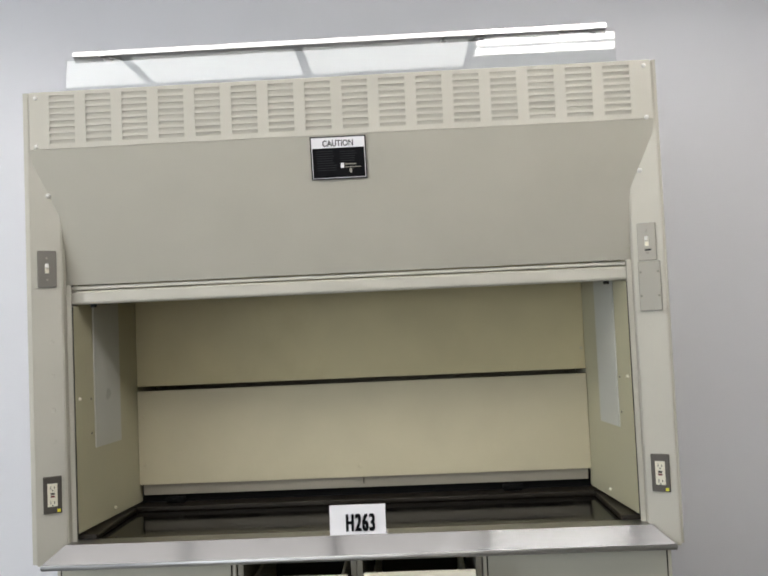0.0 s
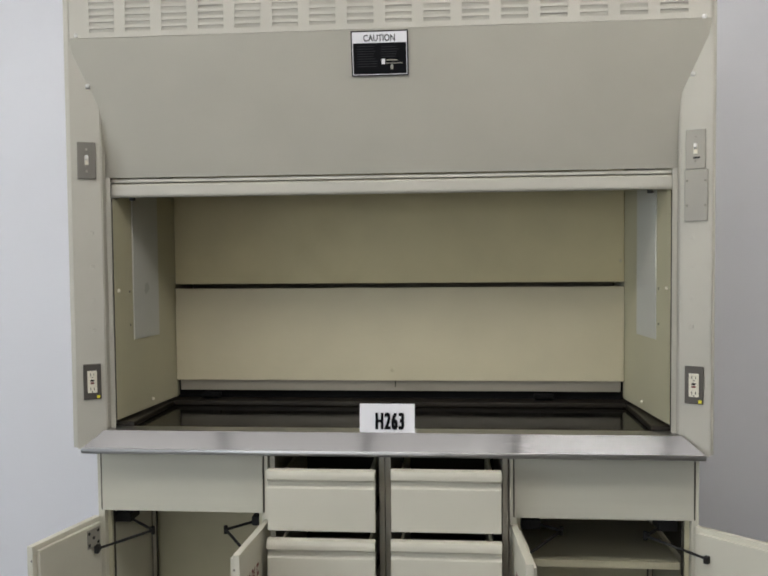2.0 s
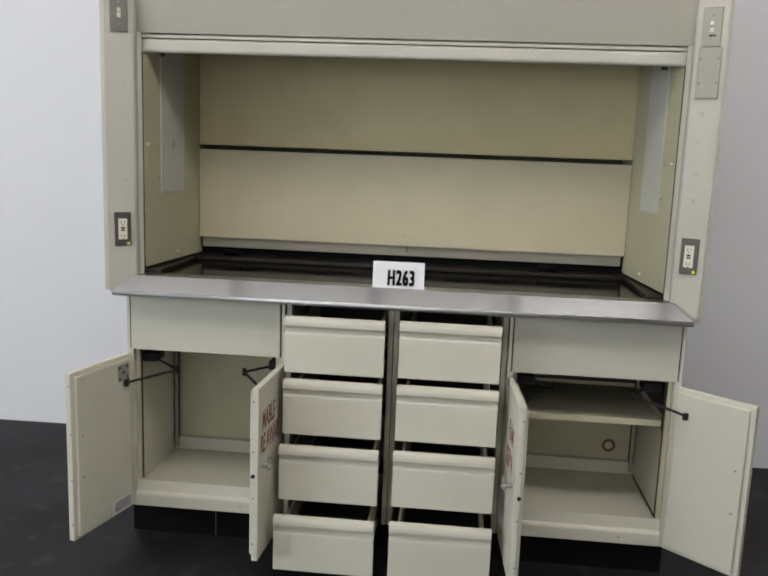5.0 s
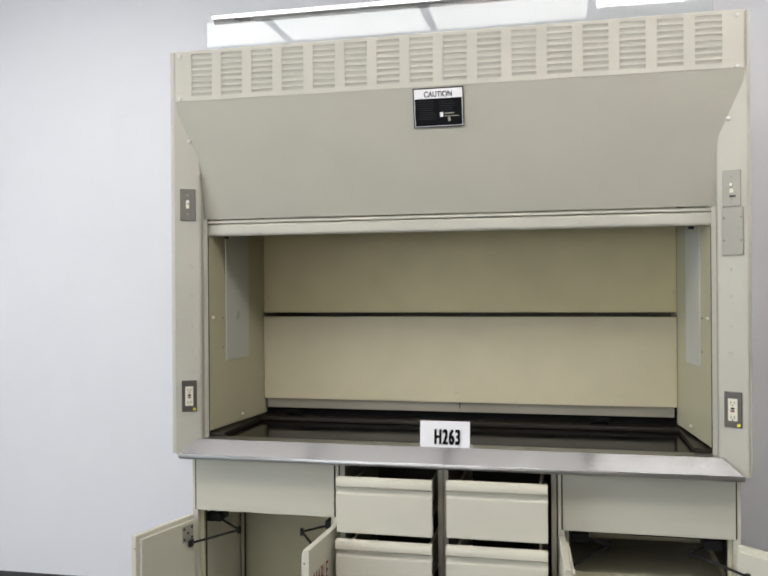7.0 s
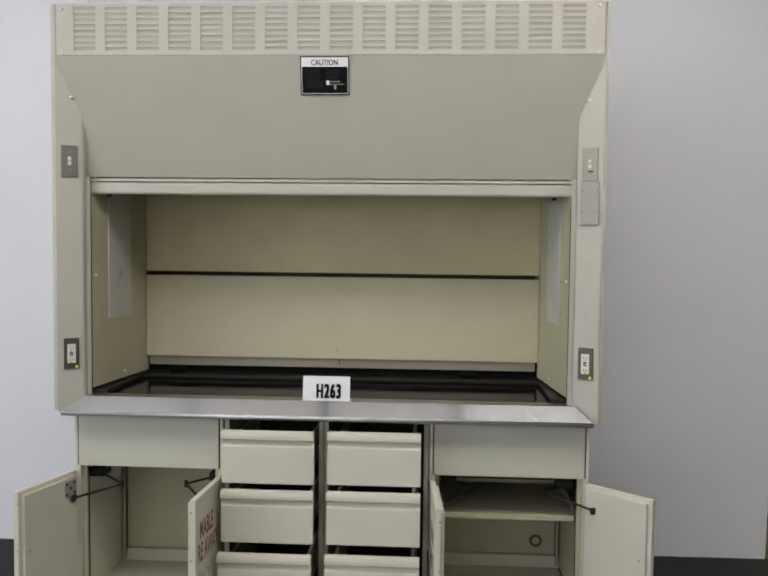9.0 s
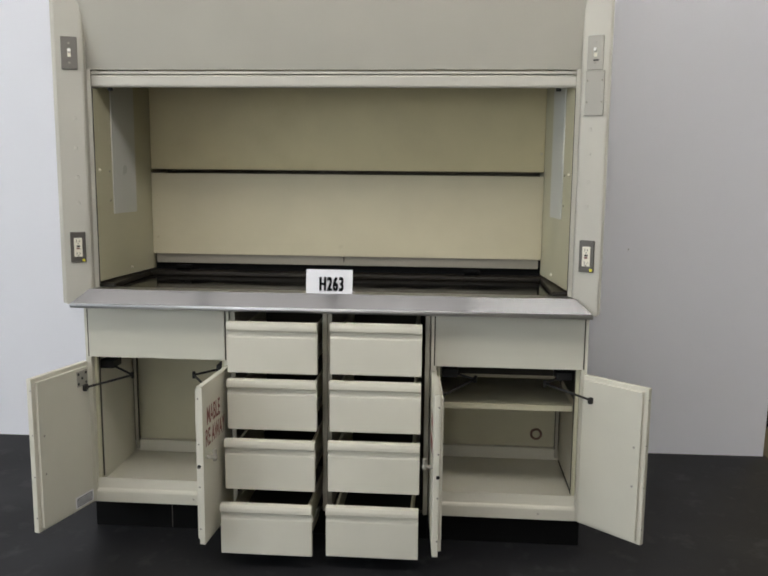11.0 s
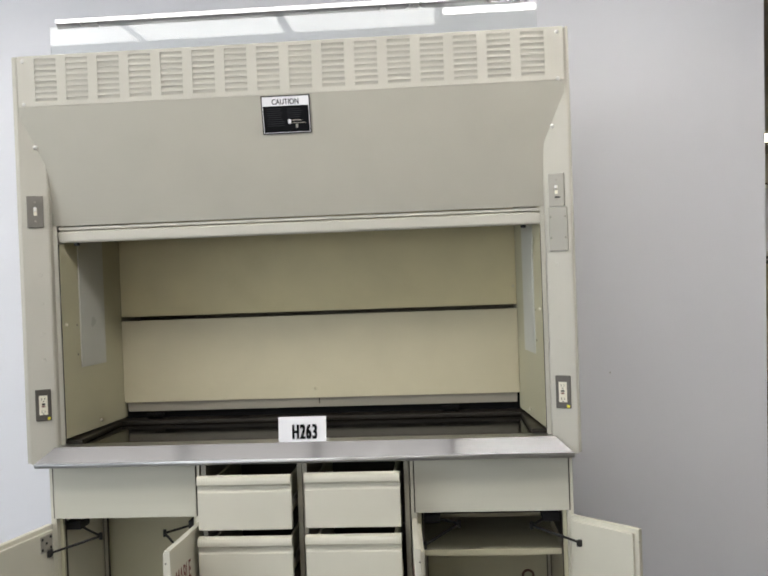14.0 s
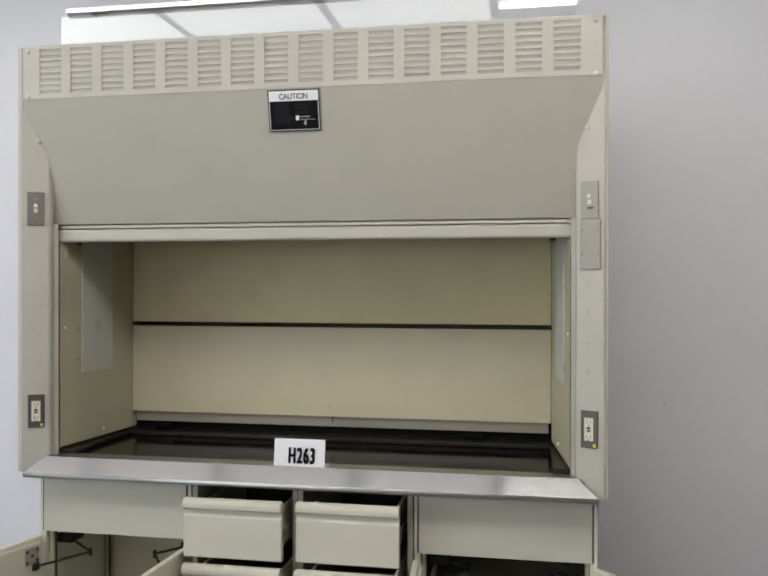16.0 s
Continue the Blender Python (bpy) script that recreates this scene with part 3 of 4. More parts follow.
sill = bmesh.new()
prof = [arc[0], (0.0240, 0.9110), (0.0240, 0.880), (arc[0][0] + 0.006, arc[0][1] - 0.006)]
half = [0.894, 0.842, 0.842, 0.890]
ends = []
for s in (-1, 1):
    ends.append([sill.verts.new((s * h, y, z - 0.84)) for (y, z), h in zip(prof, half)])
for i in range(len(prof)):
    j = (i + 1) % len(prof)
    sill.faces.new((ends[0][i], ends[0][j], ends[1][j], ends[1][i]))
sill.faces.new(ends[0])
sill.faces.new(ends[1][::-1])
bmesh.ops.recalc_face_normals(sill, faces=sill.faces)
nose = part("sill_nose", sweep([(y, z - 0.84) for y, z in arc] + [(0.004, arc[-1][1] - 0.84), (0.004, arc[0][1] - 0.003 - 0.84)], -0.897, 0.897), M_NOSE, worktop, "rounded steel edge of the sill")
for p in nose.data.polygons:
    p.use_smooth = abs(p.normal.x) < 0.5 and p.normal.y < 0.2
part("sill", sill, M_SILL, worktop, "brushed stainless steel sloping front sill")
part("sill_flange", box(-0.838, 0.838, 0.0242, 0.086, 0.9082 - 0.84, 0.9110 - 0.84, 0.0005), M_FLANGE, worktop, "dull steel flange behind the sill")
# Black strip added to stand for the shade in the gap under the baffle.
part("gap_shade_strip", box(-0.79, 0.79, 0.516, 0.534, 0.9246 - 0.84, 1.03 - 0.84, 0.002), M_BLACK, worktop, "black strip added for the shade under the baffle")
for x in (0.509, -0.655):
    clip = box(x - 0.034, x + 0.034, 0.478, 0.506, 0.930 - 0.84, 0.946 - 0.84, 0.003)
    box(x - 0.012, x + 0.012, 0.470, 0.4785, 0.933 - 0.84, 0.943 - 0.84, 0.002, bm=clip)
    box(x - 0.03, x + 0.03, 0.485, 0.50, 0.9246 - 0.84, 0.9305 - 0.84, bm=clip)
    part("spill_clip", clip, M_BLACK, worktop, "small black fitting at the back")

# ---- folded number card ----
card = thing("number_card", "white folded paper card printed H263 standing on the sill", "card", (0.008, 0.030, 0.9112))
cb = box(-0.0805, 0.0805, 0.0, 0.0012, 0.0, 0.083)
moved(cb, pose(0, 0, 0, -8, 0, 0))
box(-0.07, 0.086, 0.0008, 0.05, 0.0, 0.0012, bm=cb)
part("sheet", cb, M_PAPER, card)
lettering("number", "H263", M_INK, card, pose(0.008, 0.0022, 0.030, 82, 0, 0), 0.066, bold=0.0, narrow=0.50, depth=0.0003, heavy=0.0023, spread=1.22)

# ---- base cabinets ----
CAB_Y, CAB_Z0, CAB_Z1, CAB_D = 0.050, 0.113, 0.852, 0.56


def door(parent, hinge, free, z0, z1, inner_side, knob, label):
    """An open cabinet door between its hinge and its free edge: tray-shaped, with the raised inner pan."""
    h, f = Vector(hinge), Vector(free)
    w = (f - h).length
    turn = math.degrees(math.atan2(f.y - h.y, f.x - h.x))
    m = pose(h.x, h.y, z0, 0, 0, turn)
    ht = z1 - z0
    s = inner_side
    d = part("door", moved(box(0, w, *sorted((0, -s * 0.019)), 0, ht, 0.002), m), M_CAB, parent, label)
    pan = box(0.012, w - 0.015, *sorted((0.0, s * 0.011)), 0.012, ht - 0.014, 0.002)
    part("inner_pan", moved(pan, m), M_CAB, d)
    for fz in (0.37, 0.62):
        part("screw", moved(ball((w - 0.036, s * 0.011, ht * fz), 0.004, squash=(1, 0.4, 1)), m), M_TRIM, d)
    for fz in (0.10, 0.37, 0.64, 0.925):
        part("edge_screw", moved(ball((w, -s * 0.004, ht * fz), 0.003, squash=(0.4, 1, 1)), m), M_PLATE_MID, d)
    if knob:
        k = rod((w - 0.035, -s * 0.019, ht * 0.54), (w - 0.035, -s * 0.044, ht * 0.54), 0.006)
        rod((w - 0.035, -s * 0.044, ht * 0.54 - 0.010), (w - 0.035, -s * 0.044, ht * 0.54 + 0.026), 0.0065, bm=k)
        ball((w - 0.035, -s * 0.044, ht * 0.54), 0.010, bm=k)
        part("latch_handle", moved(k, m), M_TRIM, d, "small metal latch handle")
        part("bolt", moved(rod((w - 0.001, -s * 0.004, ht * 0.50), (w + 0.004, -s * 0.004, ht * 0.50), 0.006), m), M_IRON, d)
    return d, m, w, ht


def closer(parent, body_at, elbow, door_at, plate_turn):
    """A black folding door closer: box, two arms, and a foot on the door."""
    c = part("door_closer", box(body_at[0] - 0.028, body_at[0] + 0.028, body_at[1] - 0.025, body_at[1] + 0.05, body_at[2] - 0.014, body_at[2] + 0.016, 0.004), M_IRON, parent, "black folding-arm door closer")
    part("arm", rod(body_at, elbow, 0.0042, 8), M_IRON, c)
    part("arm", rod(elbow, door_at, 0.0042, 8), M_IRON, c)
    part("pivot", rod((elbow[0], elbow[1], elbow[2] - 0.012), (elbow[0], elbow[1], elbow[2] + 0.012), 0.006, 10), M_IRON, c)
    part("foot", moved(box(-0.007, 0.007, -0.014, 0.014, -0.011, 0.011, 0.003), pose(*door_at, 0, 0, plate_turn)), M_IRON, c)


def side_cabinet(x0, x1, label, shelf, hole, deep):
    """A two-door cupboard with a blank apron over the doors, open in front."""
    cab = thing("cabinet", label, "cabinet", ((x0 + x1) / 2, CAB_Y, 0.0))
    inv = Matrix.Translation((-(x0 + x1) / 2, -CAB_Y, 0))

    def put(name, bm, material, label=""):
        return part(name, moved(bm, inv), material, cab, label)
    t = 0.020
    for xa in (x0, x1 - t):
        put("side_panel", box(xa, xa + t, CAB_Y, CAB_Y + CAB_D, CAB_Z0, CAB_Z1, 0.0015), M_CAB)
    for xa in (x0 + t + 0.001, x1 - t - 0.013):
        put("inner_channel", box(xa, xa + 0.012, CAB_Y + 0.02, CAB_Y + 0.045, CAB_Z0 + 0.075, 0.655, 0.001), M_CAB_IN)
    for xa in (x0 + t + 0.0135, x1 - t - 0.0155):
        put("channel_slot", box(xa, xa + 0.002, CAB_Y + 0.030, CAB_Y + 0.040, CAB_Z0 + 0.088, 0.655), M_GAP_SHADE)
    put("back_panel", box(x0 + t, x1 - t, CAB_Y + deep, CAB_Y + deep + 0.01, CAB_Z0 + 0.06, CAB_Z1 - 0.01), M_CAB_IN)
    put("back_ledge", box(x0 + t, x1 - t, CAB_Y + deep - 0.025, CAB_Y + deep - 0.001, CAB_Z0 + 0.060, CAB_Z0 + 0.108, 0.002), M_CAB)
    put("floor_panel", box(x0 + t, x1 - t, CAB_Y + 0.022, CAB_Y + deep - 0.001, CAB_Z0 + 0.046, CAB_Z0 + 0.060), M_CAB)
    put("bottom_rail", sweep([(CAB_Y, CAB_Z0), (CAB_Y, CAB_Z0 + 0.040), (CAB_Y + 0.004, CAB_Z0 + 0.046), (CAB_Y + 0.012, CAB_Z0 + 0.049), (CAB_Y + 0.016, CAB_Z0 + 0.086), (CAB_Y + 0.022, CAB_Z0 + 0.086), (CAB_Y + 0.022, CAB_Z0)], x0 + t, x1 - t, bevel=0.001), M_CAB)
    put("apron", box(x0 + t * 0.75, x1 - t * 0.75, CAB_Y - 0.004, CAB_Y - 0.001, 0.661, CAB_Z1 - 0.004, 0.001), M_APRON_SHADED, "plain apron panel above the doors")
    for xa in (x0 + t * 0.75 - 0.0045, x1 - t * 0.75 + 0.0005):
        put("apron_gap", box(xa, xa + 0.004, CAB_Y - 0.0015, CAB_Y - 0.0005, 0.662, CAB_Z1 - 0.004), M_GAP_SHADE)
    for xa in (x1 - t - 0.0035,) if hole else ():
        put("floor_seam", box(xa, xa + 0.003, CAB_Y + 0.047, CAB_Y + 0.428, CAB_Z0 + 0.0605, CAB_Z0 + 0.0665), M_GAP_SHADE)
    # Head rail and inner top coloured dark: shade under the apron put in.
    put("head_rail", box(x0 + t, x1 - t, CAB_Y + 0.002, CAB_Y + 0.02, 0.660, 0.70), M_GAP_SHADE)
    put("inner_top", box(x0 + t, x1 - t, CAB_Y + 0.03, CAB_Y + deep, 0.69, 0.70), M_GAP_SHADE)
    put("toe_kick", box(x0 - 0.008 if x0 < 0 else x0, x1 if x0 < 0 else x1 + 0.004, 0.098, 0.113, 0.0, CAB_Z0 - 0.001), M_BLACK, "black toe kick")
    if not hole:
        put("toe_seam", box((x0 + x1) / 2 + 0.02, (x0 + x1) / 2 + 0.023, 0.0965, 0.0979, 0.002, CAB_Z0 - 0.003), M_PLATE_DARK)
    put("rail_screw", ball(((x0 + x1) / 2 + 0.12, CAB_Y, CAB_Z0 + 0.022), 0.004, squash=(1, 0.4, 1)), M_STILE)
    for s in (x0 + t + 0.012, x1 - t - 0.012):
        put("inner_post", box(s - 0.006, s + 0.006, CAB_Y + deep - 0.04, CAB_Y + deep - 0.026, CAB_Z0 + 0.074, 0.68, 0.001), M_STILE)
        for e in (s - 0.0085, s + 0.0062):
            put("post_gap", box(e, e + 0.0023, CAB_Y + deep - 0.0395, CAB_Y + deep - 0.027, CAB_Z0 + 0.11, 0.68), M_GAP_SHADE)
    if shelf:
        put("shelf", sweep([(CAB_Y + 0.065, 0.492), (CAB_Y + 0.065, 0.512), (CAB_Y + 0.44, 0.512), (CAB_Y + 0.44, 0.508), (CAB_Y + 0.07, 0.508), (CAB_Y + 0.07, 0.492)], x0 + t + 0.014, x1 - t - 0.014, bevel=0.0008), M_CAB_IN, "cream steel shelf")
        put("shelf_bracket", box(x1 - t - 0.013, x1 - t - 0.001, CAB_Y + 0.05, CAB_Y + 0.064, 0.48, 0.56, 0.001), M_IRON)
        # Dark sheets added round the upper bay in place of its shade.
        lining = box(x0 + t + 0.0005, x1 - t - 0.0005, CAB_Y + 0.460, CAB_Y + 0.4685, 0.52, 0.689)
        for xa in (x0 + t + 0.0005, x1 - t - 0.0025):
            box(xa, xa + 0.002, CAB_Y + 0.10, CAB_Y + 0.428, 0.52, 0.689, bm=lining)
        put("upper_shade_lining", lining, M_GAP_SHADE, "dark lining added above the shelf as shade")
    if hole:
        ring = bmesh.new()
        n, r0, r1 = 24, 0.015, 0.025
        rows = []
        for a in range(n):
            c, q = math.cos(2 * math.pi * a / n), math.sin(2 * math.pi * a / n)
            rows.append([ring.verts.new((0.788 + r * c, CAB_Y + 0.4695 - d, 0.272 + r * q)) for r, d in ((r1, 0), (r1 - 0.002, 0.006), (r0 + 0.002, 0.006), (r0, 0))])
        for a in range(n):
            for b in range(3):
                ring.faces.new((rows[a][b], rows[a][b + 1], rows[(a + 1) % n][b + 1], rows[(a + 1) % n][b]))
        bmesh.ops.recalc_face_normals(ring, faces=ring.faces)
        bmesh.ops.reverse_faces(ring, faces=ring.faces)
        g = put("pipe_hole", ring, M_PIPE, "dark ring round a service hole in the back panel")
        part("hole_plug", moved(rod((0.788, CAB_Y + 0.466, 0.272), (0.788, CAB_Y + 0.4695, 0.272), r0, 20), inv), M_CAB_IN, g)
    put("ceiling_catch", box((x0 + x1) / 2 + 0.05, (x0 + x1) / 2 + 0.07, CAB_Y + 0.10, CAB_Y + 0.13, 0.65, 0.689, 0.002), M_TRIM)
    return cab, inv


DZ0, DZ1 = 0.116, 0.648
lx0, lx1, rx0, rx1 = -0.878, -0.352, 0.362, 0.898

left_cab, linv = side_cabinet(lx0, lx1, "cream steel cupboard with both doors open and red stencilled warning", False, False, 0.405)
right_cab, rinv = side_cabinet(rx0, rx1, "cream steel cupboard with both doors open, holding one shelf", True, True, 0.47)


def local(p, inv):
    return inv @ Vector((p[0], p[1], 0))


def cab_door(cab, inv, hinge, free, side, knob, label):
    return door(cab, local(hinge, inv).to_2d(), local(free, inv).to_2d(), DZ0, DZ1, side, knob, label)


d_ll = cab_door(left_cab, linv, (-0.866, 0.036), (-0.935, -0.233), 1, False, "cream open door showing its inner side")
d_lr = cab_door(left_cab, linv, (-0.360, 0.030), (-0.376, -0.258), -1, True, "cream open door with red stencilled letters")
d_rl = cab_door(right_cab, rinv, (0.382, 0.030), (0.400, -0.272), 1, True, "cream open door with red stencilled letters")
cab_door(right_cab, rinv, (0.884, 0.038), (1.064, -0.126), -1, False, "cream open door showing its inner side")

# bracket plate and rating label on the inner side of one door
d, m, w, ht = d_ll
bracket = part("bracket_plate", moved(box(0.020, 0.074, 0.0112, 0.0135, ht - 0.080, ht - 0.024, 0.001), m), M_TRIM, d, "grey bracket plate")
for bx, bz in ((0.028, 0.034), (0.028, 0.069), (0.067, 0.034), (0.067, 0.069), (0.048, 0.051)):
    part("bolt", moved(ball((bx, 0.0135, ht - bz), 0.005, squash=(1, 0.5, 1)), m), M_IRON, bracket)
rating = part("rating_label", moved(box(0.014, 0.108, 0.0112, 0.0120, 0.016, 0.058, 0.0005), m), M_PAPER, d, "small printed label")
for k in range(5):
    part("print_bar", moved(box(0.019, 0.102, 0.0120, 0.0123, 0.021 + k * 0.007, 0.0245 + k * 0.007), m), M_INK_GREY, rating)

# red stencil running across each pair of doors, seen on the two middle ones
for (d, m, w, ht), s, lines in ((d_lr, 1, (("MABLE", 0.188, 0.420), ("RE AWAY", 0.174, 0.348))), (d_rl, -1, (("FLAM", 0.175, 0.410), ("KEEP FI", 0.162, 0.325)))):
    for text, xx, zz in lines:
        lettering("stencil", text, M_RED, d, m @ pose(xx, s * 0.0194, zz, 90, 0, 180 if s > 0 else 0), 0.082, narrow=0.52, bold=0.0012, depth=0.0002, label="red stencilled letters")

# folding closers in the cupboards
closer(left_cab, tuple(linv @ Vector((-0.832, 0.14, 0.615))), tuple(linv @ Vector((-0.728, 0.10, 0.583))), tuple(linv @ Vector((-0.858, -0.006, 0.561))), 10)
closer(left_cab, tuple(linv @ Vector((-0.395, 0.15, 0.608))), tuple(linv @ Vector((-0.495, 0.09, 0.593))), tuple(linv @ Vector((-0.385, -0.05, 0.565))), 0)
closer(right_cab, tuple(rinv @ Vector((0.43, 0.14, 0.618))), tuple(rinv @ Vector((0.52, 0.12, 0.600))), tuple(rinv @ Vector((0.405, -0.02, 0.575))), 0)
closer(right_cab, tuple(rinv @ Vector((0.835, 0.16, 0.612))), tuple(rinv @ Vector((0.765, 0.12, 0.590))), tuple(rinv @ Vector((0.908, 0.002, 0.568))), -45)


def drawer_cabinet(x0, x1, outs, label):
    """A bank of four drawers, pulled out by the given lengths."""
    cx = (x0 + x1) / 2
    cab = thing("drawer_cabinet", label, "drawer unit", (cx, CAB_Y, 0), "drawer banks under the worktop")
    inv = Matrix.Translation((-cx, -CAB_Y, 0))

    def put(name, bm, material, label="", parent=cab):
        return part(name, moved(bm, inv), material, parent, label)
    for xa in (x0, x1 - 0.016):
        put("side_panel", box(xa, xa + 0.016, CAB_Y, CAB_Y + CAB_D, CAB_Z0, CAB_Z1, 0.001), M_STILE)
    # Back, bottom and tray bases coloured dark to hold the bank's inner shade.
    put("back_panel", box(x0 + 0.016, x1 - 0.016, CAB_Y + CAB_D - 0.02, CAB_Y + CAB_D - 0.01, CAB_Z0, CAB_Z1 - 0.004), M_GAP_SHADE)
    put("bottom_panel", box(x0 + 0.016, x1 - 0.016, CAB_Y + 0.01, CAB_Y + CAB_D - 0.021, CAB_Z0 + 0.002, CAB_Z0 + 0.012), M_GAP_SHADE)
    put("toe_kick", box(x0, x1, 0.098, 0.113, 0.0, CAB_Z0 - 0.001), M_BLACK, "black toe kick")
    w0, w1 = cx - 0.154, cx + 0.154
    for k, (z1, y) in enumerate(outs):
        z0 = z1 - 0.177
        outline = [(y + 0.004, z1), (y - 0.006, z1 - 0.003), (y - 0.009, z1 - 0.014), (y - 0.009, z1 - 0.026), (y - 0.003, z1 - 0.031), (y + 0.007, z1 - 0.036), (y + 0.007, z1 - 0.045), (y, z1 - 0.053), (y, z0 + 0.002), (y + 0.002, z0), (y + 0.022, z0), (y + 0.022, z1 - 0.012), (y + 0.016, z1)]
        dr = put("drawer", sweep(outline, w0, w1, bevel=0.0012), M_CAB, "cream drawer with a rolled finger-pull edge")
        b0, b1, back = w0 + 0.02, w1 - 0.02, y + 0.47
        for xa in (b0, b1 - 0.010):
            put("tray_side", box(xa, xa + 0.010, y + 0.0225, back, z0 + 0.02, z1 - 0.034, 0.003), M_CAB_IN, parent=dr)
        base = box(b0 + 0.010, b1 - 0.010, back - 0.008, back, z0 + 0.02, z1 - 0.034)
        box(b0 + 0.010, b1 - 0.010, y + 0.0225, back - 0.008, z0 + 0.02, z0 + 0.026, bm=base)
        put("tray_base", base, M_GAP_SHADE, "drawer bottom darkened for the shade inside", dr)
        for xa in (b0 - 0.008, b1 + 0.001):
            put("runner", box(xa, xa + 0.007, y + 0.03, back, z0 + 0.055, z0 + 0.075, 0.001), M_TRIM, parent=dr)
    return cab


drawer_cabinet(-0.346, -0.002, ((0.822, -0.060), (0.626, -0.072), (0.428, -0.116), (0.227, -0.180)), "cream steel drawer unit with four drawers pulled part way out")
drawer_cabinet(0.000, 0.358, ((0.825, -0.060), (0.629, -0.075), (0.432, -0.116), (0.225, -0.165)), "cream steel drawer unit with four drawers pulled part way out")

# ---- lamps before the hood ----


def lamp_box(cx, bare):
    lamp = thing("ceiling_light", "white suspended light with bare tubes" if bare else "white suspended light with glowing diffuser", "light", (cx, -1.20, 2.805), "row of lights before the hood")
    w, d = 0.397, 0.337
    part("frame", box(-w, w, -d, d, 0.062, 0.085, 0.004), M_FIXTURE, lamp)
    for sx in (-1, 1):
        part("end_cap", box(*sorted((sx * w, sx * (w - 0.012))), -d, d, 0.0, 0.0615, 0.003), M_FIXTURE, lamp)
    if bare:
        for y in (-0.21, -0.07, 0.07, 0.21):
            part("tube", rod((-w + 0.013, y, 0.03), (w - 0.013, y, 0.03), 0.016, 10), M_TUBE, lamp, "bare glowing tube")
    else:
        part("diffuser", box(-w + 0.0125, w - 0.0125, -d + 0.004, d - 0.004, 0.004, 0.0615, 0.004), M_LIGHT, lamp, "glowing white diffuser")
    for sx in (-0.25, 0.25):
        part("hanger", rod((sx, 0, 0.085), (sx, 0, CEIL_Z - 2.805), 0.004, 8), M_TRIM, lamp)


# The sash glass reflects k 2 to 5; the outer lamps are added fill.
for k in range(8):
    lamp_box(2.570 - 0.815 * k, k == 2)

# ---- unseen ceiling fill added: behind the viewer, and one each side of the hood ----
FILL_SPOTS = [(x, y) for x in (-3.6, -1.8, 0.0, 1.8, 3.6, 5.4) for y in (-3.1, -4.4)] + [(-1.8, 0.30), (1.42, 0.30)]
for x, y in FILL_SPOTS:
    rl = thing("ceiling_panel_light", "unseen ceiling fill light added with white diffuser", "light", (x, y, CEIL_Z - 0.03), "ceiling lights of the near room")
    part("frame", box(-0.62, 0.62, -0.32, 0.32, 0.012, 0.0295), M_FIXTURE, rl)
    part("diffuser", box(-0.59, 0.59, -0.29, 0.29, 0.0, 0.0115), M_FILL_LIGHT, rl)

# ---- far room ----
wf = bmesh.new()
FAR_Y = 8.95
for x0, x1, z0, z1 in ((1.93, 4.30, 0, CEIL_Z), (5.47, 6.30, 0, CEIL_Z), (7.6, 11.0, 0, CEIL_Z), (4.30, 5.47, 0, 1.05), (4.30, 5.47, 2.60, CEIL_Z), (6.30, 7.6, 0, 1.05), (6.30, 7.6, 2.60, CEIL_Z), (-5.0, 1.93, 0, CEIL_Z)):
    box(x0, x1, FAR_Y, FAR_Y + 0.25, z0, z1, bm=wf)
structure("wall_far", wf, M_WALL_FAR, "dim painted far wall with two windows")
for n, (x0, x1) in enumerate(((4.30, 5.47), (6.30, 7.6))):
    w = thing("window_%d" % (n + 1), "window with dark frame and drawn vertical blinds", "window", ((x0 + x1) / 2, FAR_Y + 0.1, 1.05), kind="structure")
    h = (x1 - x0) / 2
    fr = bmesh.new()
    box(-h, -h + 0.03, -0.03, 0.03, 0, 1.55, 0.004, bm=fr)
    box(h - 0.03, h, -0.03, 0.03, 0, 1.55, 0.004, bm=fr)
    box(-h + 0.03, h - 0.03, -0.03, 0.03, 1.48, 1.55, 0.004, bm=fr)
    box(-h + 0.03, h - 0.03, -0.03, 0.03, 0, 0.07, 0.004, bm=fr)
    part("window_frame", fr, M_FRAME, w)
    part("pane", box(-h + 0.03, h - 0.03, -0.004, 0.004, 0.07, 1.48), M_GLASS, w)
    for k in range(int((2 * h - 0.06) / 0.09)):
        if n == 1 and 2 <= k <= 3:
            continue
        part("blind_slat", moved(box(-0.0485, 0.0485, -0.001, 0.001, 0, 1.44), pose(-h + 0.075 + k * 0.09, -0.06, 0.06, 0, 0, 4 + 3 * (k % 2) if n == 0 else 12)), M_BLIND, w)
    part("head_rail", box(-h + 0.05, h - 0.05, -0.09, -0.035, 1.47, 1.52, 0.004), M_FIXTURE, w)
pipe = thing("wall_pipe", "rusty brown vertical pipe running down the far wall", "pipe", (5.50, FAR_Y - 0.05, 0))
part("tube", rod((0, 0, 0), (0, 0, CEIL_Z), 0.022, 10), M_PIPE, pipe)
structure("backdrop", box(-6, 14, 13.0, 13.05, -1, 5), M_SKY, "bright daylight outside the windows")

counter = thing("casework_island", "tall cream laboratory casework standing on a pine skid", "casework", (4.84, 6.4, 0))
part("skid", box(-0.85, 0.95, -1.76, 1.5, 0.195, 0.30, 0.006), M_WOOD, counter, "pine plank skid")
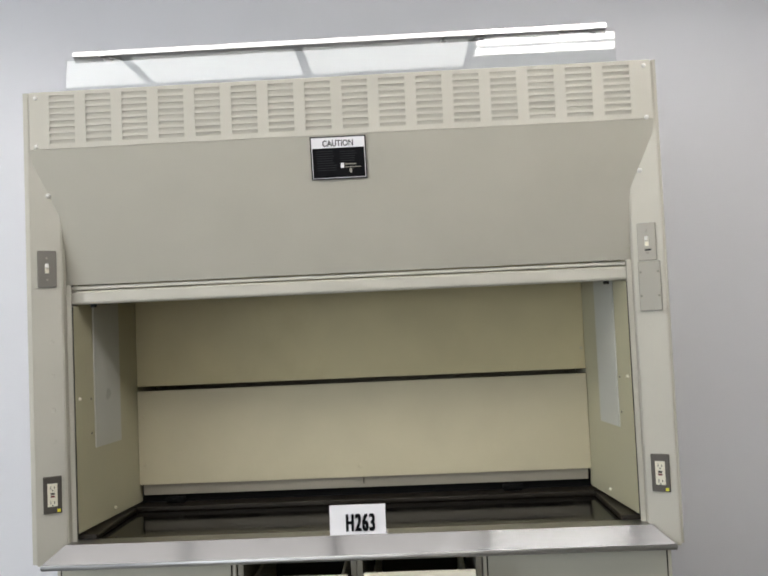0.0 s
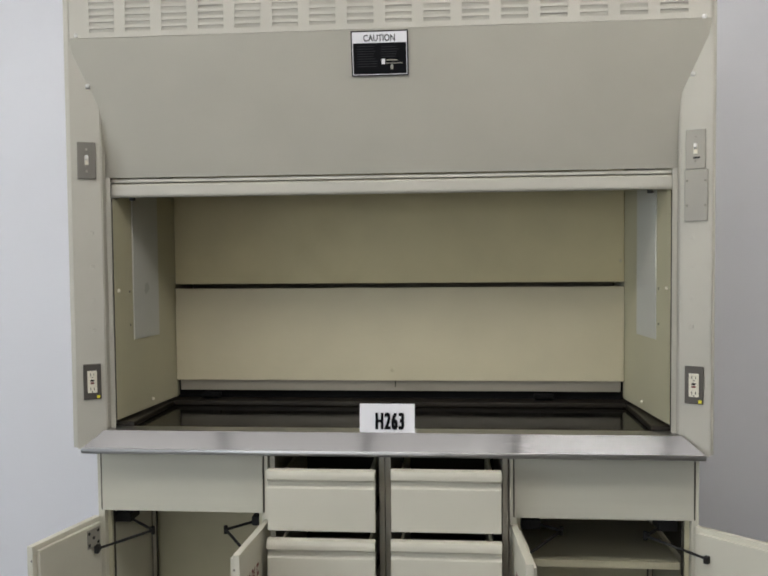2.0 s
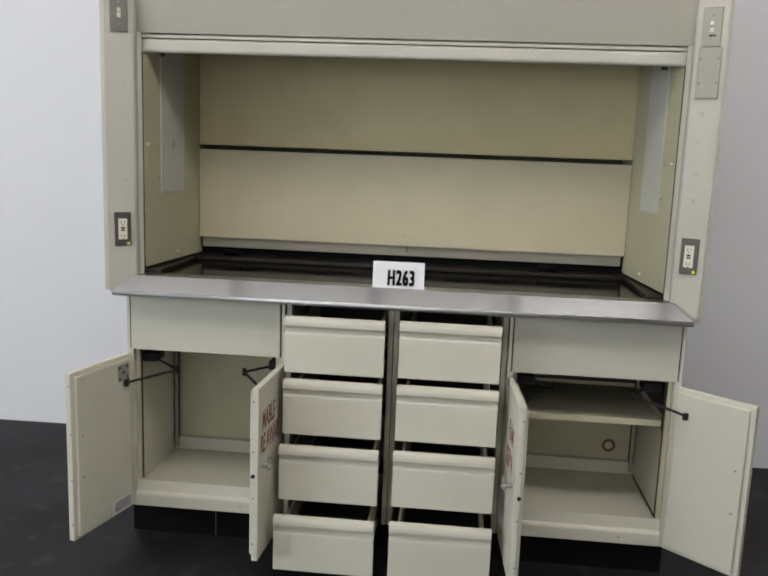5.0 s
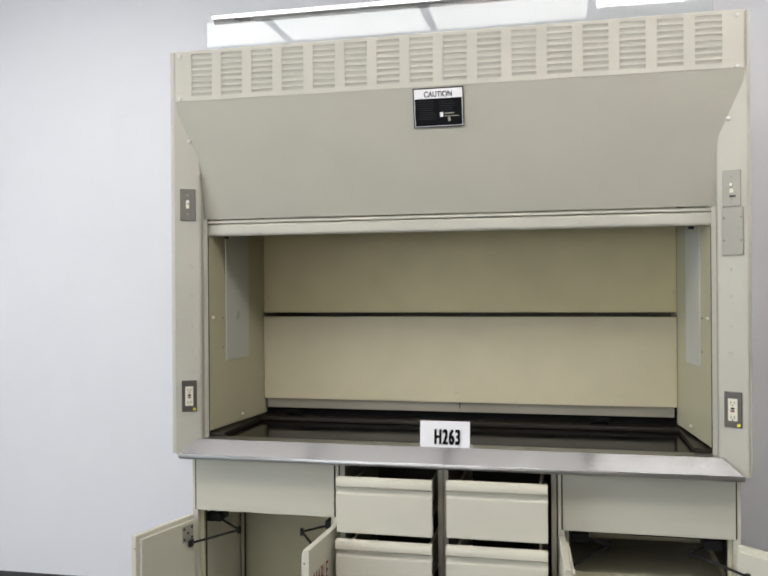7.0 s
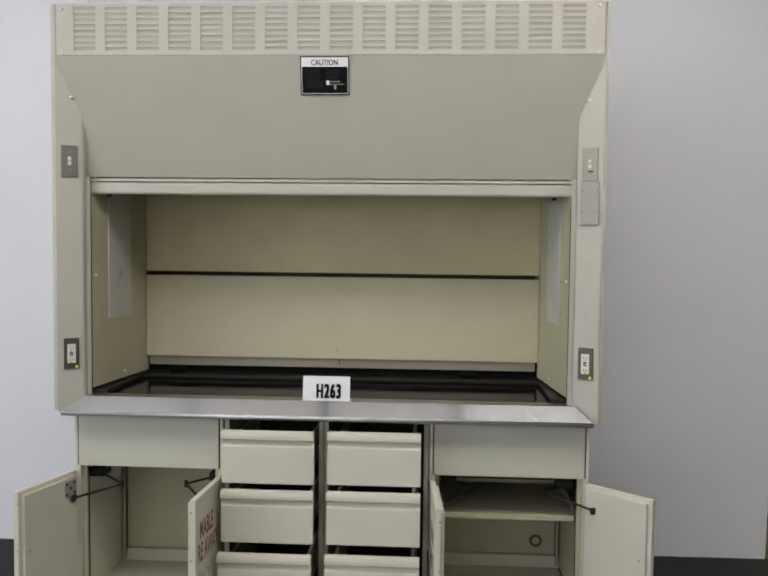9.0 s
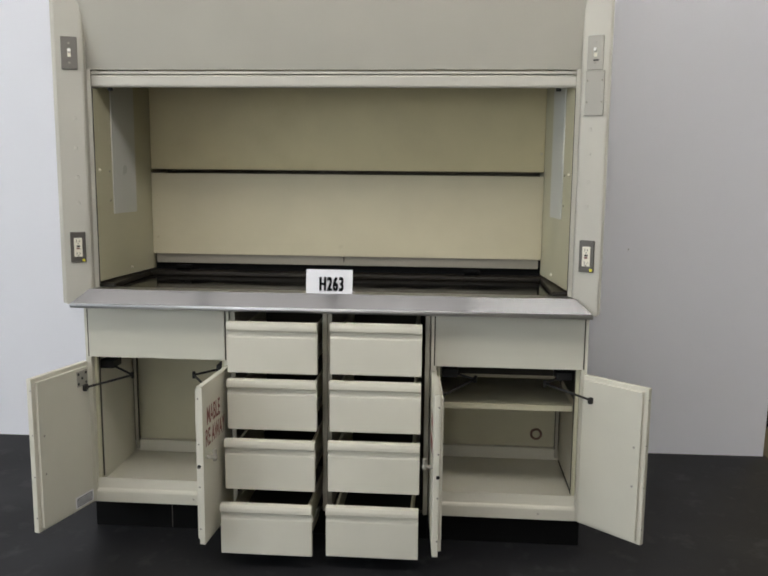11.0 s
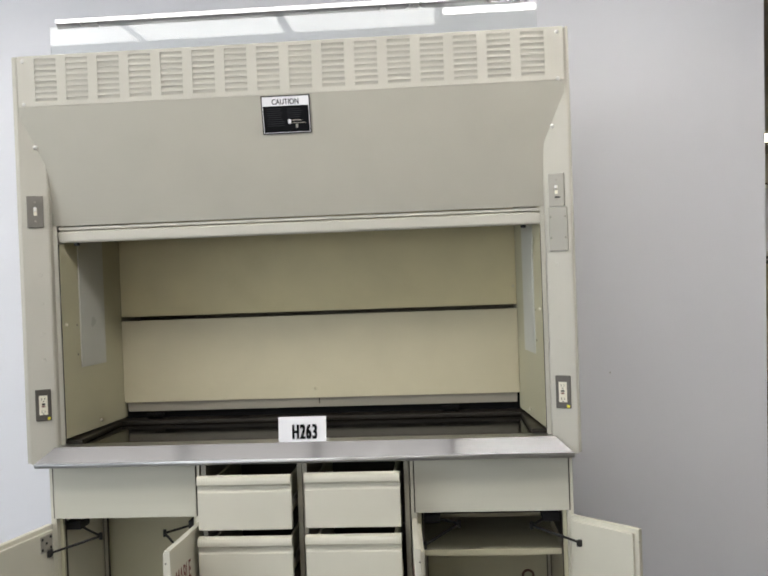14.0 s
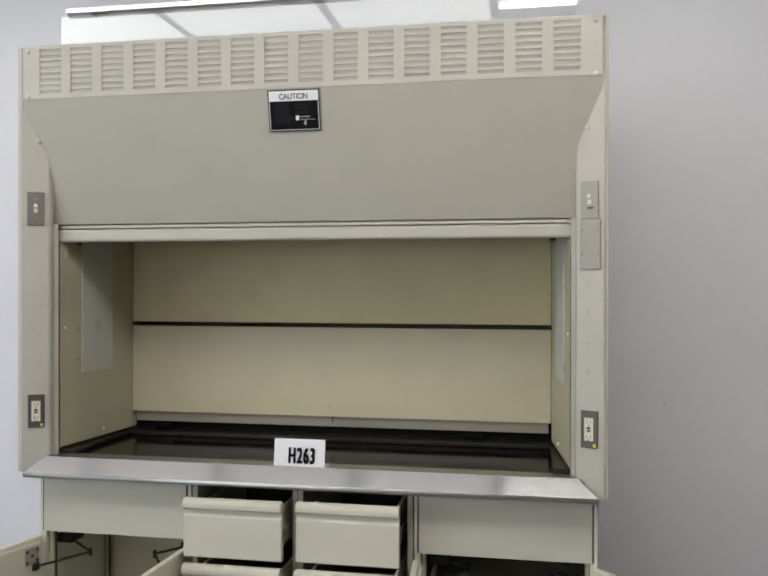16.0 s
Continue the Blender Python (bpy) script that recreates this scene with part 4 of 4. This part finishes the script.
# Runners coloured black: the shade under the skid put into their colour.
for y in (-1.6, -0.1, 1.3):
    part("skid_runner", box(-0.75, 0.85, y - 0.05, y + 0.05, 0.0, 0.1945), M_BLACK, counter)
part("cabinet_body", box(-0.80, 0.9, -1.66, 1.45, 0.302, 1.46, 0.006), M_FAR_CAB, counter)
part("end_panel", box(-0.82, 0.95, -1.72, -1.665, 0.302, 1.61, 0.006), M_FAR_CAB_GREEN, counter, "olive painted end cabinet")
part("top_board", box(-0.82, 0.92, -1.66, 1.47, 1.462, 1.50, 0.004), M_FAR_TOP, counter)
part("dark_panel", box(-0.812, -0.802, -1.64, -1.0, 1.00, 1.42, 0.004), M_FAR_PANEL, counter, "dark brown rectangular panel")
part("seam", box(-0.806, -0.801, -1.655, -1.625, 0.32, 0.98), M_FAR_TOP, counter)
rng = random.Random(11)
for k in range(16):
    sheet_bm = bmesh.new()
    cols, rise = 7, 0.02 + 0.05 * rng.random()
    grid = [[sheet_bm.verts.new(((a / (cols - 1) - 0.5) * 0.4, (b / 4 - 0.5) * 0.3, rise * (0.5 + 0.5 * math.sin(a * 1.9 + b * 0.8 + k)) + 0.004 * rng.random())) for b in range(5)] for a in range(cols)]
    for a in range(cols - 1):
        for b in range(4):
            sheet_bm.faces.new((grid[a][b], grid[a + 1][b], grid[a + 1][b + 1], grid[a][b + 1]))
    bmesh.ops.solidify(sheet_bm, geom=list(sheet_bm.faces), thickness=0.004)
    bmesh.ops.recalc_face_normals(sheet_bm, faces=sheet_bm.faces)
    if sheet_bm.calc_volume(signed=True) < 0:
        bmesh.ops.reverse_faces(sheet_bm, faces=sheet_bm.faces)
    tagged(part("packing_sheet", sheet_bm, rng.choice((M_PAPER, M_FAR_TOP, M_FAR_TOP, M_SHEET)),
                m=pose(4.22 + rng.random() * 0.3, 4.95 + rng.random() * 2.2, 1.505 + 0.012 * (k % 4), 0, 0, rng.random() * 180)), "loose crumpled packing sheet lying on the tall casework", "paper", "packing sheets on the casework")

floor_mat = bmesh.new()
box(2.12, 2.86, 1.60, 2.74, -0.004, 0.010, 0.004, bm=floor_mat)
tagged(part("floor_mat", floor_mat, M_MAT), "black rubber mat lying on the concrete floor", "mat")

# (3.55, 2.4) and (1.50, 5.1) are unseen fill, added to light the casework.
for x, y in ((4.65, 5.1), (4.02, 7.3), (6.12, 7.45), (7.2, 5.1), (3.55, 2.4), (1.50, 5.1)):
    fl = thing("ceiling_panel_light", "glowing recessed ceiling light with warm diffuser", "light", (x, y, CEIL_Z - 0.03), "lights of the far room")
    part("frame", box(-0.62, 0.62, -0.32, 0.32, 0.012, 0.0295), M_FIXTURE, fl)
    part("diffuser", box(-0.59, 0.59, -0.29, 0.29, 0.0, 0.0115), M_FAR_LIGHT, fl)
